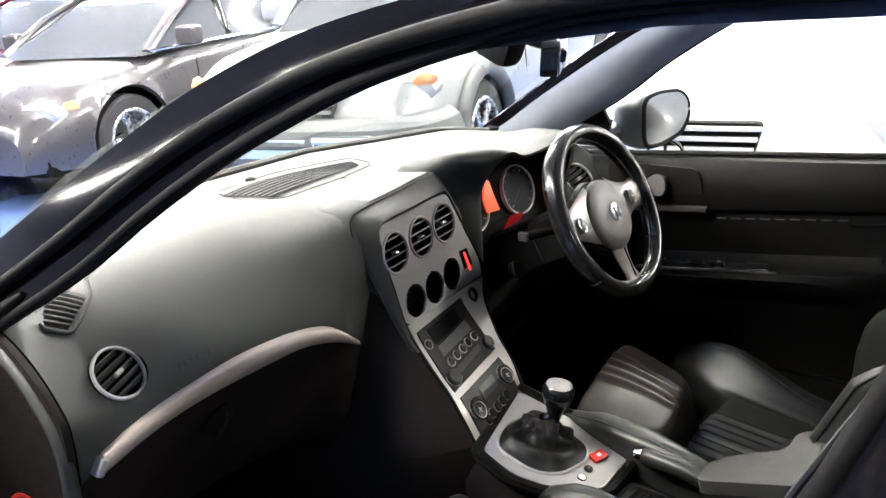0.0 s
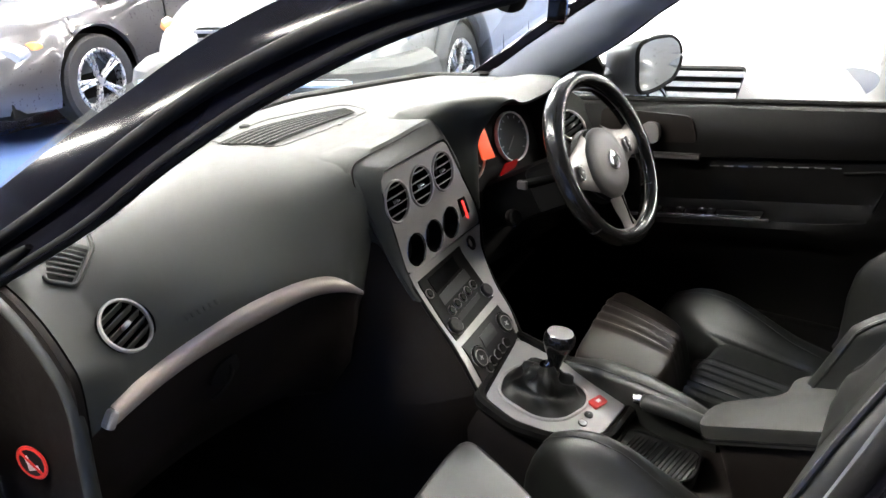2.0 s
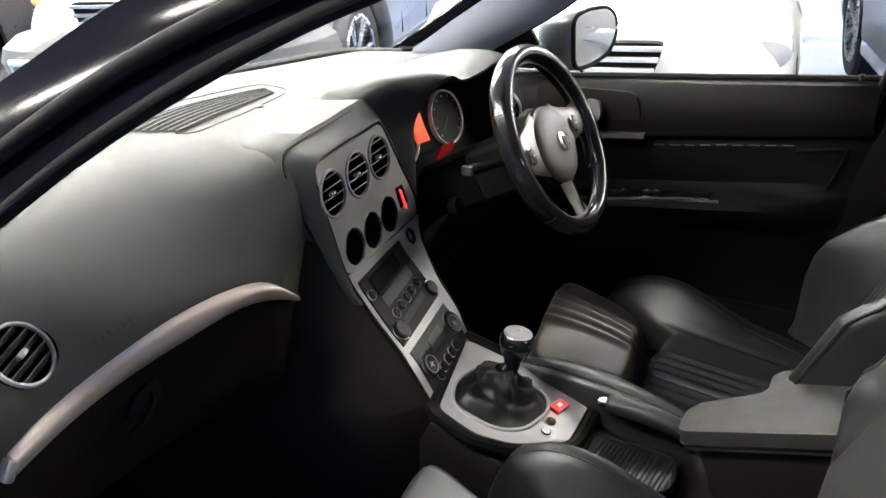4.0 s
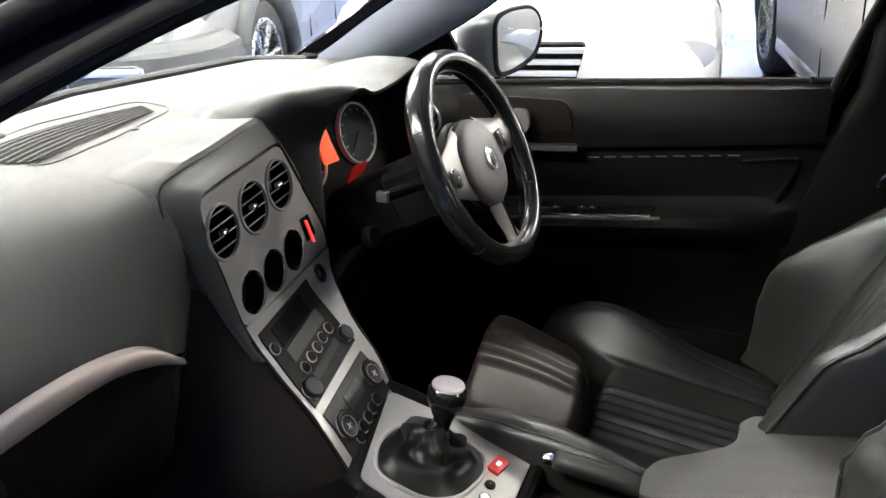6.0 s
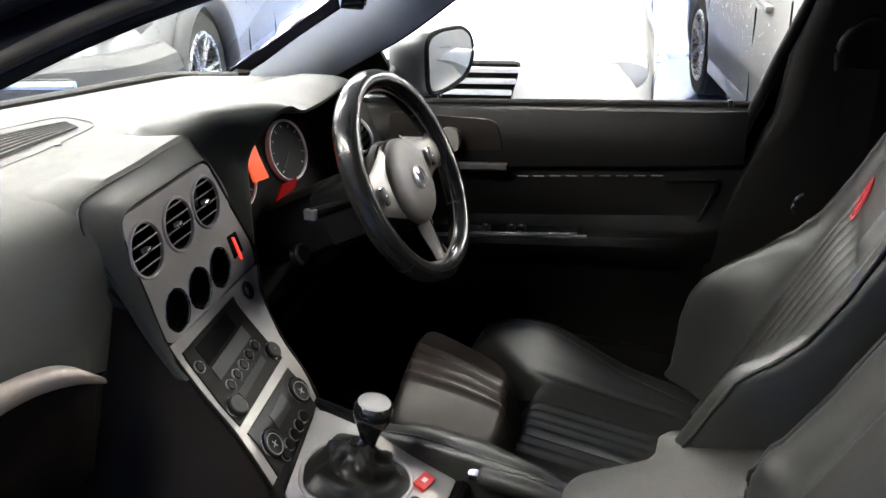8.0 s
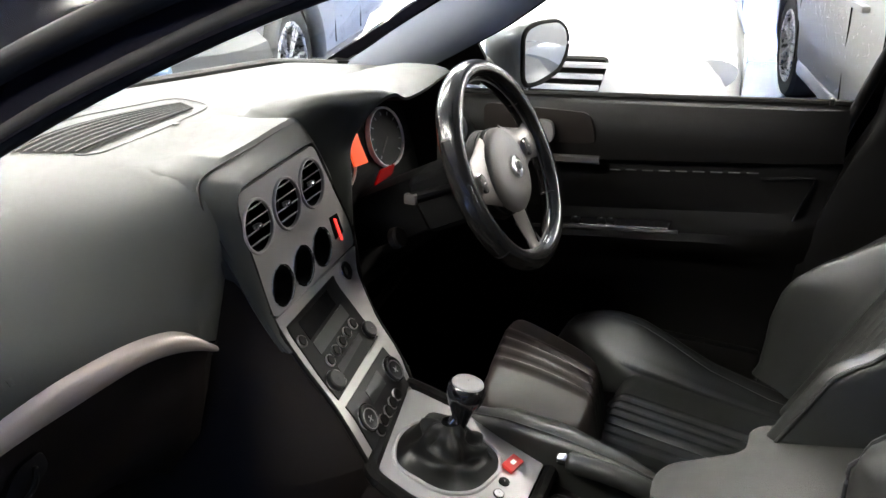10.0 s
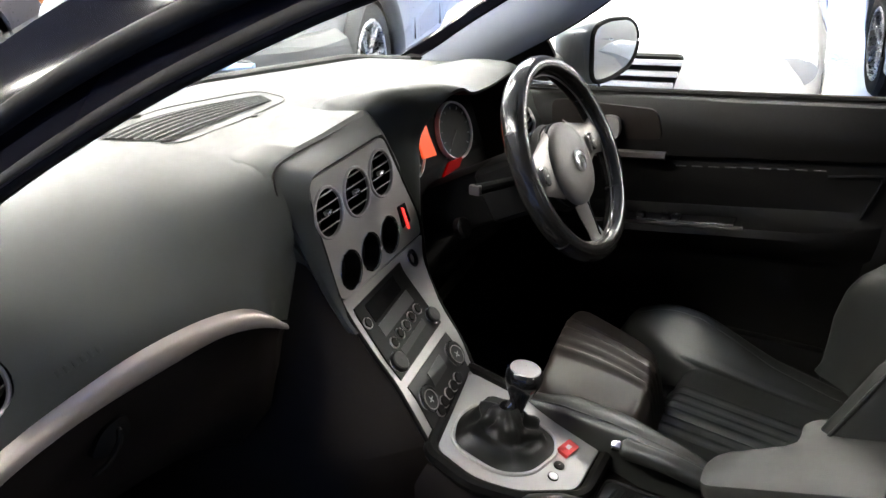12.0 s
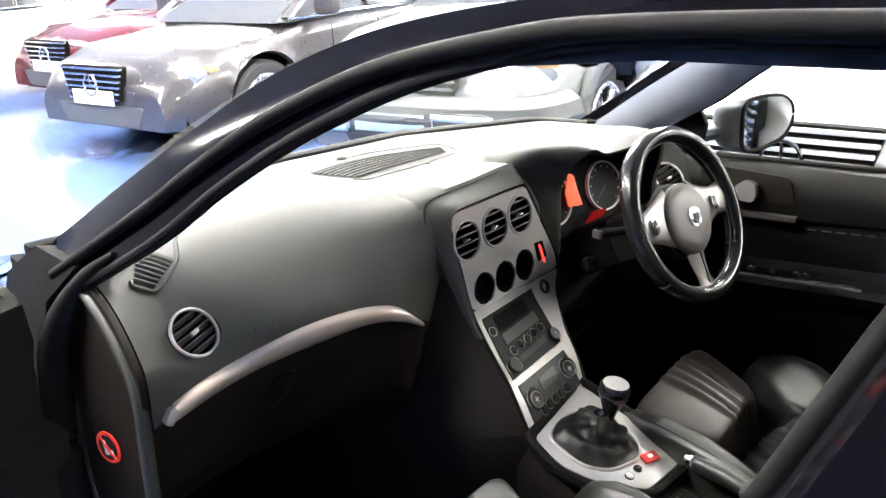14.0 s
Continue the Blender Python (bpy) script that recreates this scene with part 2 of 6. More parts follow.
# station x: cross-section (y, z) from the windscreen to the trim strip
PAD = {
    -0.735: [(0.66, 0.945), (0.55, 0.968), (0.47, 0.976), (0.41, 0.974), (0.35, 0.957), (0.295, 0.928), (0.252, 0.89), (0.228, 0.85), (0.222, 0.81)],
    -0.66: [(0.74, 0.955), (0.60, 0.982), (0.50, 0.990), (0.43, 0.985), (0.37, 0.965), (0.312, 0.928), (0.27, 0.885), (0.24, 0.845), (0.228, 0.815)],
    -0.52: [(0.82, 0.962), (0.66, 1.0), (0.54, 1.008), (0.45, 1.004), (0.38, 0.982), (0.31, 0.942), (0.258, 0.9), (0.228, 0.868), (0.214, 0.84)],
    -0.34: [(0.88, 0.968), (0.70, 1.012), (0.56, 1.022), (0.45, 1.018), (0.37, 0.998), (0.30, 0.962), (0.248, 0.92), (0.214, 0.885), (0.2, 0.853)],
    -0.28: [(0.89, 0.97), (0.71, 1.016), (0.565, 1.026), (0.45, 1.021), (0.36, 1.005), (0.280, 0.974), (0.232, 0.93), (0.206, 0.883), (0.192, 0.84)],
    -0.22: [(0.90, 0.97), (0.72, 1.018), (0.57, 1.028), (0.45, 1.024), (0.345, 1.012), (0.256, 0.987), (0.216, 0.94), (0.204, 0.88), (0.208, 0.80)],
    -0.165: [(0.91, 0.97), (0.72, 1.02), (0.57, 1.03), (0.45, 1.027), (0.33, 1.019), (0.237, 0.999), (0.210, 0.952), (0.212, 0.88), (0.235, 0.77)],
    -0.13: [(0.91, 0.97), (0.72, 1.02), (0.57, 1.031), (0.45, 1.028), (0.32, 1.018), (0.244, 1.001), (0.216, 0.952), (0.224, 0.88), (0.252, 0.77)],
    -0.09: [(0.91, 0.97), (0.72, 1.02), (0.57, 1.031), (0.45, 1.029), (0.33, 1.0195), (0.285, 1.009), (0.265, 0.994), (0.265, 0.9), (0.265, 0.80)],
    0.11: [(0.91, 0.97), (0.72, 1.02), (0.57, 1.031), (0.45, 1.029), (0.35, 1.018), (0.30, 1.01), (0.27, 1.0), (0.265, 0.9), (0.265, 0.80)],
    0.17: [(0.90, 0.97), (0.72, 1.02), (0.57, 1.031), (0.45, 1.029), (0.38, 1.02), (0.34, 1.0), (0.31, 0.96), (0.30, 0.9), (0.30, 0.80)],
    0.30: [(0.88, 0.968), (0.70, 1.012), (0.56, 1.022), (0.46, 1.018), (0.42, 1.01), (0.39, 0.99), (0.37, 0.95), (0.36, 0.9), (0.36, 0.80)],
    0.53: [(0.82, 0.962), (0.66, 1.0), (0.54, 1.008), (0.45, 1.0), (0.40, 0.985), (0.37, 0.96), (0.35, 0.93), (0.345, 0.9), (0.345, 0.80)],
    0.57: [(0.80, 0.962), (0.64, 1.0), (0.53, 1.004), (0.45, 0.998), (0.38, 0.978), (0.32, 0.94), (0.28, 0.9), (0.26, 0.86), (0.25, 0.80)],
    0.66: [(0.74, 0.955), (0.60, 0.982), (0.50, 0.990), (0.43, 0.985), (0.37, 0.965), (0.312, 0.928), (0.27, 0.885), (0.245, 0.845), (0.235, 0.79)],
    0.735: [(0.66, 0.945), (0.55, 0.968), (0.47, 0.976), (0.41, 0.974), (0.35, 0.957), (0.295, 0.928), (0.252, 0.89), (0.228, 0.85), (0.222, 0.79)],
}


def pad_ring(x):
    xs = sorted(PAD)
    raw = [(interp(x, xs, [PAD[s][k][0] for s in xs]), interp(x, xs, [PAD[s][k][1] for s in xs])) for k in range(9)]
    if -0.735 <= x <= -0.225:
        raw[-1] = (strip_y(x) + 0.004, strip_mid(x))
    return [Vector((x, p.x, p.y)) for p in catmull([(y, z, 0) for y, z in raw], 5)]


def pad_at(x, s):
    """A place on the pad: s runs from 0 at the windscreen to 8 at the strip; the second value is the normal."""
    r = pad_ring(x)
    i = min(int(s * 5), len(r) - 2)
    p = r[i].lerp(r[i + 1], s * 5 - i)
    t = (r[i + 1] - r[i]).normalized()
    q = pad_ring(x + 0.01)
    u = (q[i].lerp(q[i + 1], s * 5 - i) - p).normalized()
    n = t.cross(u).normalized()
    return p, (n if n.y < 0 or n.z > 0.5 else -n), u


dash = thing("dashboard", (0, 0.4, 0.8), "charcoal soft-touch car dashboard with brushed metal trim", "dashboard")
xs = [-0.735, -0.725, -0.70] + [round(-0.69 + 0.006 * i, 3) for i in range(20)] + [round(-0.57 + 0.03 * i, 3) for i in range(12)] + [-0.22, -0.2, -0.18, -0.165, -0.14, -0.13, -0.11, -0.09, -0.05, 0, 0.05, 0.11, 0.14, 0.17, 0.23, 0.3, 0.4, 0.5, 0.53, 0.55] + [round(0.57 + 0.006 * i, 3) for i in range(21)] + [0.7, 0.735]
VENT_N = Vector((0.16, -0.79, 0.59)).normalized()
vp = pad_at(-0.632, 6.0)[0]
vm = frame_of(vp + VENT_N * 0.004, (1, 0.20, 0.0), (0, 0.59, 0.79))
vm2 = frame_of(Vector((0.632, vp.y, vp.z)) + Vector((-0.16, -0.79, 0.59)) * 0.004, (1, -0.20, 0), (0, 0.59, 0.79))
bm = loft([pad_ring(x) for x in xs])
for m_ in (vm, vm2):
    inv = m_.inverted()
    gone = [f for f in bm.faces if (q := inv @ f.calc_center_median()).xy.length < 0.041 and abs(q.z) < 0.05]
    bmesh.ops.delete(bm, geom=gone, context="FACES")
    for v in bm.verts:
        q = inv @ v.co
        if v.is_boundary and q.xy.length < 0.06 and abs(q.z) < 0.05:
            q.xy = q.xy.normalized() * 0.0425
            v.co = m_ @ q
pad = part("pad", bm, M_DASH, dash, "grained charcoal dashboard pad", 60)

# lower dash with the glovebox, under the strip
rings = []
for x in [-0.735, -0.70, -0.66, -0.6, -0.53, -0.46, -0.39, -0.32, -0.26, -0.225, -0.19, -0.15, -0.12]:
    y, z = strip_y(x) + 0.006, strip_mid(min(x, -0.225)) - 0.034 * min(1, max(0, (x + 0.225) / 0.06))
    y += 0.055 * min(1, max(0, (x + 0.225) / 0.06))
    rings.append([(x, y, z), (x, y + 0.012, z - 0.03), (x, y + 0.02, z - 0.08), (x, y + 0.045, z - 0.16), (x, y + 0.12, z - 0.25), (x, y + 0.25, z - 0.30)])
part("glovebox", loft(rings), M_BLACKPL, dash, "dark plastic glovebox lid", 50)
hm = frame_of((-0.507, 0.222, 0.762), (1, -0.1, 0.35), (0, 0.25, 1))
# raised black block: the darkness of the latch hollow is put into its colour
gb = prism(rounded([(-0.034, -0.004), (0.0, 0.016), (0.036, 0.012), (0.03, -0.012), (-0.012, -0.02)], 0.014), 0.02, hm, 0.003)
gh = part("glovebox_handle", gb, M_VOID, dash, "black glovebox latch, its hollow's shade put into the colour")
sub("latch_lip", tube(catmull([(-0.496, 0.214, 0.776), (-0.503, 0.211, 0.757), (-0.524, 0.209, 0.742), (-0.546, 0.212, 0.734)], 5), [0.002] + [0.0042] * 14 + [0.002], 8), M_DARK, gh, "rounded lip of the latch")

# aluminium strip that arcs over the glovebox
rings = []
for i in range(49):
    x = -0.70 + (0.70 - 0.2235) * i / 48
    zt, zb = [float(np.interp(x, [p.x for p in catmull([(a, b, 0) for a, b in zip(STRIP_X, s)], 8)], [p.y for p in catmull([(a, b, 0) for a, b in zip(STRIP_X, s)], 8)])) for s in (STRIP_T, STRIP_B)]
    y = strip_y(x)
    h = zt - zb
    g = 0.005 * min(1, (-0.2235 - x) / 0.06)
    zt, zb = zt + g, zb + 0.4 * g
    h = zt - zb
    rings.append([(x, y + 0.012, zt + 0.001), (x, y - 0.005, zt - h * 0.05), (x, y - 0.0095, zt - h * 0.2), (x, y - 0.011, zt - h * 0.55), (x, y - 0.0095, zb + h * 0.16), (x, y - 0.006, zb + h * 0.05), (x, y + 0.01, zb)])
part("trim_strip", loft(rings, True, True), M_STRIP, dash, "curved brushed aluminium trim strip", 50)
cap = box((-0.707, strip_y(-0.708) - 0.002, 0.779), (0.016, 0.024, 0.030), 0.007, pose(0, 0, 0, 0, 32, 0), 3)
part("strip_end_cap", cap, M_GEARPLATE, dash, "bright end cap of the trim strip")

# end panel, seen at the open door, with its seam and the child-seat warning
prof = [(p.y, p.z) for p in pad_ring(-0.735)] + [(0.245, 0.74), (0.25, 0.68), (0.25, 0.45), (0.62, 0.42), (0.70, 0.93)]
part("end_panel", prism([(y, z) for y, z in prof], 0.012, frame_of((-0.737, 0, 0), (0, 1, 0), (0, 0, 1)) @ pose(0, 0, 0, 0, 0, 0), 0.003), M_BLACKPL, dash, "dark plastic side cover")
lip = catmull([p + Vector((-0.012, 0.022, -0.018)) for p in pad_ring(-0.735)[14:36:4]] + [Vector((-0.747, 0.243, 0.80)), Vector((-0.747, 0.25, 0.74)), Vector((-0.747, 0.258, 0.66)), Vector((-0.747, 0.265, 0.5))], 5)
part("end_lip", tube(lip, 0.0125, 14, up=Vector((1, 0, 0))), M_DASH, dash, "rounded lip of the dashboard's end", 80)
sm = frame_of((-0.762, 0.405, 0.668), (0.32, -0.95, 0), (0, 0, 1))
stick = part("warning_sticker", lathe([(0.030, 0), (0.030, 0.001)], sm, 32), M_STICK_B, dash, "round red warning sticker")
sub("sticker_ring", ring(0.023, 0.031, 0.0012, sm, 32), M_STICK_R, stick)
sub("sticker_mark", box((0, 0, 0), (0.008, 0.026, 0.002), 0, sm @ pose(-0.006, 0, 0.001, 0, 0, 15), bm=box((0, 0, 0), (0.022, 0.008, 0.002), 0, sm @ pose(0.002, -0.009, 0.001, 0, 0, 15))), M_STICK_W, stick)
sub("sticker_bar", box((0, 0, 0), (0.05, 0.005, 0.002), 0, sm @ pose(0, 0, 0.0015, 0, 0, -45)), M_STICK_R, stick)


def air_vent(name, m, r, parent, slats=4, label="", turn=0, bright=None):
    """A round vent: barrel, rim, slats and the bright thumb wheel."""
    barrel = part(name, lathe([(r, 0.002), (r * 0.98, -0.012), (r * 0.95, -0.035), (0.001, -0.036)], m, 28, caps=False), M_VOID, parent, label)
    sub("rim", ring(r * 0.96, r * 1.08, 0.003, m, 36), bright or M_ALU, barrel)
    m = m @ pose(0, 0, 0, 0, 0, turn)
    for i in range(slats):
        h = r * (-0.66 + 1.32 * i / (slats - 1))
        w = math.sqrt(max(r * r - h * h, 0)) * 0.96
        sub("slat", box((0, 0, 0), (2 * w, 0.0022, 0.016), 0.0008, m @ pose(0, h, -0.008, -28, 0, 0)), M_SLAT, barrel)
    sub("thumb_wheel", box((0, 0, 0), (r * 0.42, r * 0.2, 0.012), 0.004, m @ pose(0, 0, -0.001)), bright or M_CHROME, barrel)
    return barrel


air_vent("side_vent", vm, 0.041, dash, 5, "round side air vent with bright rim", 14, M_GEARPLATE)
air_vent("side_vent", vm2, 0.041, dash, 5, "round side air vent with bright rim", 14, M_GEARPLATE)


def pad_top(x, y, lift=0.0):
    """The place on the pad's upper side over x, y."""
    r = pad_ring(x)
    return Vector((x, y, interp(-y, [-p.y for p in r], [p.z for p in r]) + lift))


def grille(name, corners, n, label, bow_=0.0, wide=0.36):
    """Slotted grille let into the pad: a dark tray with flat bars from one short side to the other."""
    a, b, c, d = [Vector(q) for q in corners]

    def at(f, j, lift):
        q = a.lerp(d, f).lerp(b.lerp(c, f), j)
        return pad_top(q.x, q.y + bow_ * (1 - f) * math.sin(math.pi * j), lift)

    tray = part(name, loft([[at(i / 8, j / 12, 0.0015) for j in range(13)] for i in range(9)]), M_VOID, dash, label)
    for i in range(n):
        f = (i + 1) / (n + 1)
        h = 0.5 * wide / (n + 1)
        rings = [[at(f - h, j / 12, 0.0016), at(f - h * 0.8, j / 12, 0.003), at(f + h * 0.8, j / 12, 0.003), at(f + h, j / 12, 0.0016)] for j in range(13)]
        sub("bar", loft(rings, True, True), M_DASH, tray)
    return tray


grille("speaker_grille", [(-0.216, 0.546), (0.104, 0.508), (0.086, 0.460), (-0.166, 0.438)], 7, "slatted loudspeaker grille", 0.033, 0.26)
grille("tweeter_grille", [(-0.638, 0.445), (-0.602, 0.384), (-0.658, 0.345), (-0.684, 0.365)], 6, "small triangular tweeter grille", 0.0, 0.36)
part("grille_lip", tube([pad_top(x, y, 0.0005) for x, y in rounded([(-0.21, 0.585), (-0.03, 0.602), (0.128, 0.54), (0.118, 0.448), (-0.04, 0.422), (-0.17, 0.418)], 0.03, 5)], 0.0009, 6), M_DASH, dash, "low lip round the loudspeaker grille", 80)
rows = [[pad_top(*Vector((-0.634, 0.452)).lerp(Vector((-0.598, 0.39)), j / 6).lerp(Vector((-0.60, 0.50)).lerp(Vector((-0.565, 0.46)), j / 6), i / 5), 0.002) for j in range(7)] for i in range(6)]
part("tweeter_panel", loft(rows), M_HUB, dash, "plain panel above the tweeter grille")
part("tweeter_frame", tube([pad_top(x, y, 0.002) for x, y in rounded([(-0.69, 0.36), (-0.657, 0.336), (-0.594, 0.382), (-0.560, 0.46), (-0.60, 0.51), (-0.64, 0.46)], 0.012, 4)], 0.0035, 8), M_DASH, dash, "rounded rim of the tweeter panel", 80)
# small sensor dome and a screw cap on the dash top
part("light_sensor", lathe([(0.012, 0.0), (0.011, 0.004), (0.006, 0.007), (0.001, 0.0075)], Matrix.Translation(pad_top(-0.10, 0.60)), 20, caps=False), M_DASH, dash)
part("screw_cap", lathe([(0.006, 0.0), (0.0055, 0.002), (0.001, 0.0025)], Matrix.Translation(pad_top(0.005, 0.425)), 14, caps=False), M_DASH, dash)
# raised bars of the airbag mark
for k in range(6):
    p_, n_, u_ = pad_at(-0.545 + 0.011 * k, 6.75)
    part("airbag_mark", box((0, 0, 0), (0.007, 0.009, 0.0012), 0.0004, frame_of(p_ + n_ * 0.0002, u_, n_.cross(u_))), M_DASH, dash)
part("windscreen_edge_trim", tube([Vector((x, pad_ring(x)[4].y, pad_ring(x)[4].z + 0.004)) for x in np.linspace(-0.7, 0.7, 41)], 0.02, 10, flat=0.55), M_DARK, dash)

# ---- instrument binnacle ----
# the visor's lip, from the console side over both dials to the door side, and where the hood runs out on the pad
LIP = [(0.224, 0.255, 0.80), (0.222, 0.252, 0.855), (0.222, 0.250, 0.90), (0.221, 0.248, 0.946), (0.212, 0.230, 0.980), (0.206, 0.207, 1.008), (0.211, 0.190, 1.031), (0.226, 0.176, 1.046), (0.246, 0.167, 1.049), (0.262, 0.163, 1.040), (0.282, 0.163, 1.035),
       (0.315, 0.165, 1.034), (0.36, 0.168, 1.035), (0.42, 0.173, 1.040), (0.48, 0.185, 1.036), (0.525, 0.205, 1.005), (0.55, 0.23, 0.955), (0.556, 0.25, 0.90), (0.556, 0.255, 0.80)]
RUN = [(0.165, 0.30, 0.80), (0.155, 0.28, 0.87), (0.145, 0.270, 0.93), (0.126, 0.268, 0.983), (0.106, 0.276, 1.016), (0.098, 0.296, 1.026), (0.100, 0.326, 1.031), (0.112, 0.362, 1.034), (0.150, 0.368, 1.036), (0.185, 0.364, 1.038), (0.215, 0.358, 1.039),
       (0.260, 0.350, 1.039), (0.32, 0.345, 1.039), (0.40, 0.345, 1.037), (0.49, 0.355, 1.028), (0.555, 0.36, 1.005), (0.59, 0.35, 0.955), (0.60, 0.34, 0.90), (0.60, 0.34, 0.80)]
lip_, run_ = catmull(LIP, 4), catmull(RUN, 4)
mid_ = Vector((0.385, 0.30, 0.90))
rings = [[p.lerp(Vector((mid_.x, p.y + 0.012, mid_.z)), 0.05) for p in lip_], [p + Vector((0, -0.003, 0)) for p in lip_]]
for f in (0.06, 0.2, 0.4, 0.6, 0.8, 0.94, 1.0):
    row = []
    for i_, (a, b) in enumerate(zip(lip_, run_)):
        roll_ = 0.040 * math.sin(math.pi * f ** 0.8) * math.exp(-((i_ / 4 - 4.6) / 1.9) ** 2)
        up = 0.014 * math.sin(math.pi * f) * min(1, max(0, (a.z - 0.98) / 0.05))
        out = (a - mid_).normalized()
        row.append(a.lerp(b, f) + Vector((-0.45, -0.5, 0.74)) * roll_ + Vector((0, 0, up)) + Vector((out.x, 0, out.z)) * 0.008 * math.sin(math.pi * min(1, f * 4)) * (1 if f < 0.25 else 0))
    rings.append(row)
edge_ = []
for b in run_:
    edge_.append(b + Vector((-0.006, 0.010, -0.012)) if b.z > 1.0 else b + Vector((-0.006, 0.012, -0.004)))
rings.append(edge_)
rings.append([Vector((b.x - 0.02, b.y + 0.085, pad_top(b.x - 0.02, b.y + 0.085).z - 0.004)) if b.z > 1.0 else b + Vector((-0.02, 0.09, -0.01)) for b in run_])
part("binnacle_hood", loft(rings), M_DASH, dash, "hooded instrument binnacle with a double arched lip", 55)
lining = [[p.lerp(Vector((mid_.x, p.y + 0.012, mid_.z)), 0.05) for p in lip_], [Vector((p.x + (mid_.x - p.x) * 0.10, 0.27, p.z + (mid_.z - p.z) * 0.14)) for p in lip_], [Vector((p.x + (mid_.x - p.x) * 0.14, 0.325, p.z + (mid_.z - p.z) * 0.26)) for p in lip_]]
part("hood_lining", loft(lining), M_VOID, dash, "black lining inside the hood", 70)
cl = frame_of((0.386, 0.312, 0.901), (1, 0, 0), (0, 0.25, 1))
part("cluster_backing", prism(rounded([(-0.165, -0.085), (0.17, -0.085), (0.17, 0.06), (0.09, 0.105), (-0.05, 0.10), (-0.15, 0.03)], 0.04), 0.01, cl), M_VOID, dash)
for x, r in ((-0.122, 0.058), (0.052, 0.058)):
    dm = cl @ pose(x, 0.004, 0.004)
    dial = part("dial", lathe([(r, 0.0), (r, 0.004), (r * 0.96, 0.002), (0.001, 0.002)], dm, 32, caps=False), M_DIAL, dash, "round dial with bright ring")
    sub("dial_ring", ring(r * 0.955, r * 1.03, 0.006, dm, 40), M_SATIN, dial)
    for k in range(11):
        a = radians(225 - 27 * k)
        sub("dial_tick", box((0, 0, 0), (0.006, 0.0011, 0.001), 0, dm @ pose(r * 0.82 * math.cos(a), r * 0.8 * math.sin(a), 0.0035, 0, 0, math.degrees(a))), M_MARK, dial)
    sub("needle", box((0, 0, 0), (0.04, 0.0018, 0.002), 0, dm @ pose(-0.014, -0.012, 0.006, 0, 0, 40)), M_HUB, dial)
part("display", prism(rounded([(-0.088, -0.022), (-0.044, -0.026), (-0.052, 0.012), (-0.056, 0.046), (-0.070, 0.052), (-0.090, 0.012)], 0.004), 0.004, cl @ pose(0.0, 0.004, 0.02), 0.001), M_LCD, dash, "lit orange-red instrument display")
# patch that glows in place of the display's red reflection below it
part("display_reflection", prism(rounded([(-0.062, -0.016), (0.0, -0.012), (0.02, 0.004), (-0.03, 0.006)], 0.006), 0.004, cl @ pose(0.0, -0.048, 0.034), 0.001), M_LCDGLOW, dash, "red patch standing in for the display's reflected glow")
# under-dash on the driver's side
rings = []
for x in (0.13, 0.2, 0.3, 0.42, 0.55, 0.66, 0.735):
    rings.append([(x, 0.30 if x < 0.6 else 0.25, 0.86), (x, 0.295 if x < 0.6 else 0.24, 0.78), (x, 0.30, 0.70), (x, 0.34, 0.6), (x, 0.45, 0.54), (x, 0.6, 0.52)])
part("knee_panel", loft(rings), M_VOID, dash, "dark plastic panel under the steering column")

# ---- steering wheel ----
wheel = thing("steering_wheel", (0.356, 0.06, 0.86), "black leather three-spoke steering wheel with satin metal spokes", "steering wheel")
TILT_W = radians(24.5)
WM = frame_of((0.346, 0.010, 0.916), (1, 0.085, 0), (0, math.sin(TILT_W), math.cos(TILT_W)))
R = 0.172
rings = []
for k in range(64):
    a = 2 * math.pi * k / 64
    d = math.degrees(a) % 360
    fat = 0.0172 + 0.0022 * (math.exp(-((d - 45) / 16) ** 2) + math.exp(-((d - 135) / 16) ** 2))
    c = Vector((R * math.cos(a), R * math.sin(a), 0))
    e = Vector((math.cos(a), math.sin(a), 0))
    rings.append([WM @ (c + fat * (math.cos(b) * e + 1.25 * math.sin(b) * Vector((0, 0, 1)))) for b in (2 * math.pi * j / 14 for j in range(14))])
rim = part("rim", loft(rings + [rings[0]], True), M_GLOSSLEATHER, wheel, "polished black leather rim", 80)
bmesh_seams = ((30, 0), (150, 0), (-38, 0), (218, 0))
for d, _ in bmesh_seams:
    a = radians(d)
    c = WM @ pose(R * math.cos(a), R * math.sin(a), 0, 90, 0, d)
    sub("rim_seam", ring(0.0168, 0.019, 0.0012, WM @ pose(R * math.cos(a), R * math.sin(a), 0, 0, 0, d) @ pose(0, 0, 0, 90, 0, 0), 20), M_PIPING, rim)
sub("inner_stitching", tube([WM @ Vector(((R - 0.0182) * math.cos(a), (R - 0.0182) * math.sin(a), 0.001)) for a in np.linspace(0, 2 * math.pi, 65)], 0.0016, 5), M_STITCH, rim)
HM = WM @ pose(0.002, -0.010, 0.008)
hub = lathe([(0.074, -0.034), (0.077, -0.018), (0.0755, -0.006), (0.069, 0.001), (0.05, 0.006), (0.024, 0.0085), (0.001, 0.009)], HM, 40, caps=False)
airbag = part("airbag_cover", hub, M_HUB, wheel, "round dark grey airbag cover", 60)
sub("cover_edge", ring(0.0755, 0.0785, 0.004, HM @ pose(0, 0, -0.016), 40), M_VOID, airbag)
sub("badge_disc", lathe([(0.0205, 0.006), (0.0205, 0.011), (0.018, 0.0125), (0.001, 0.0128)], HM, 28, caps=False), M_BADGE, airbag, "round silver badge")
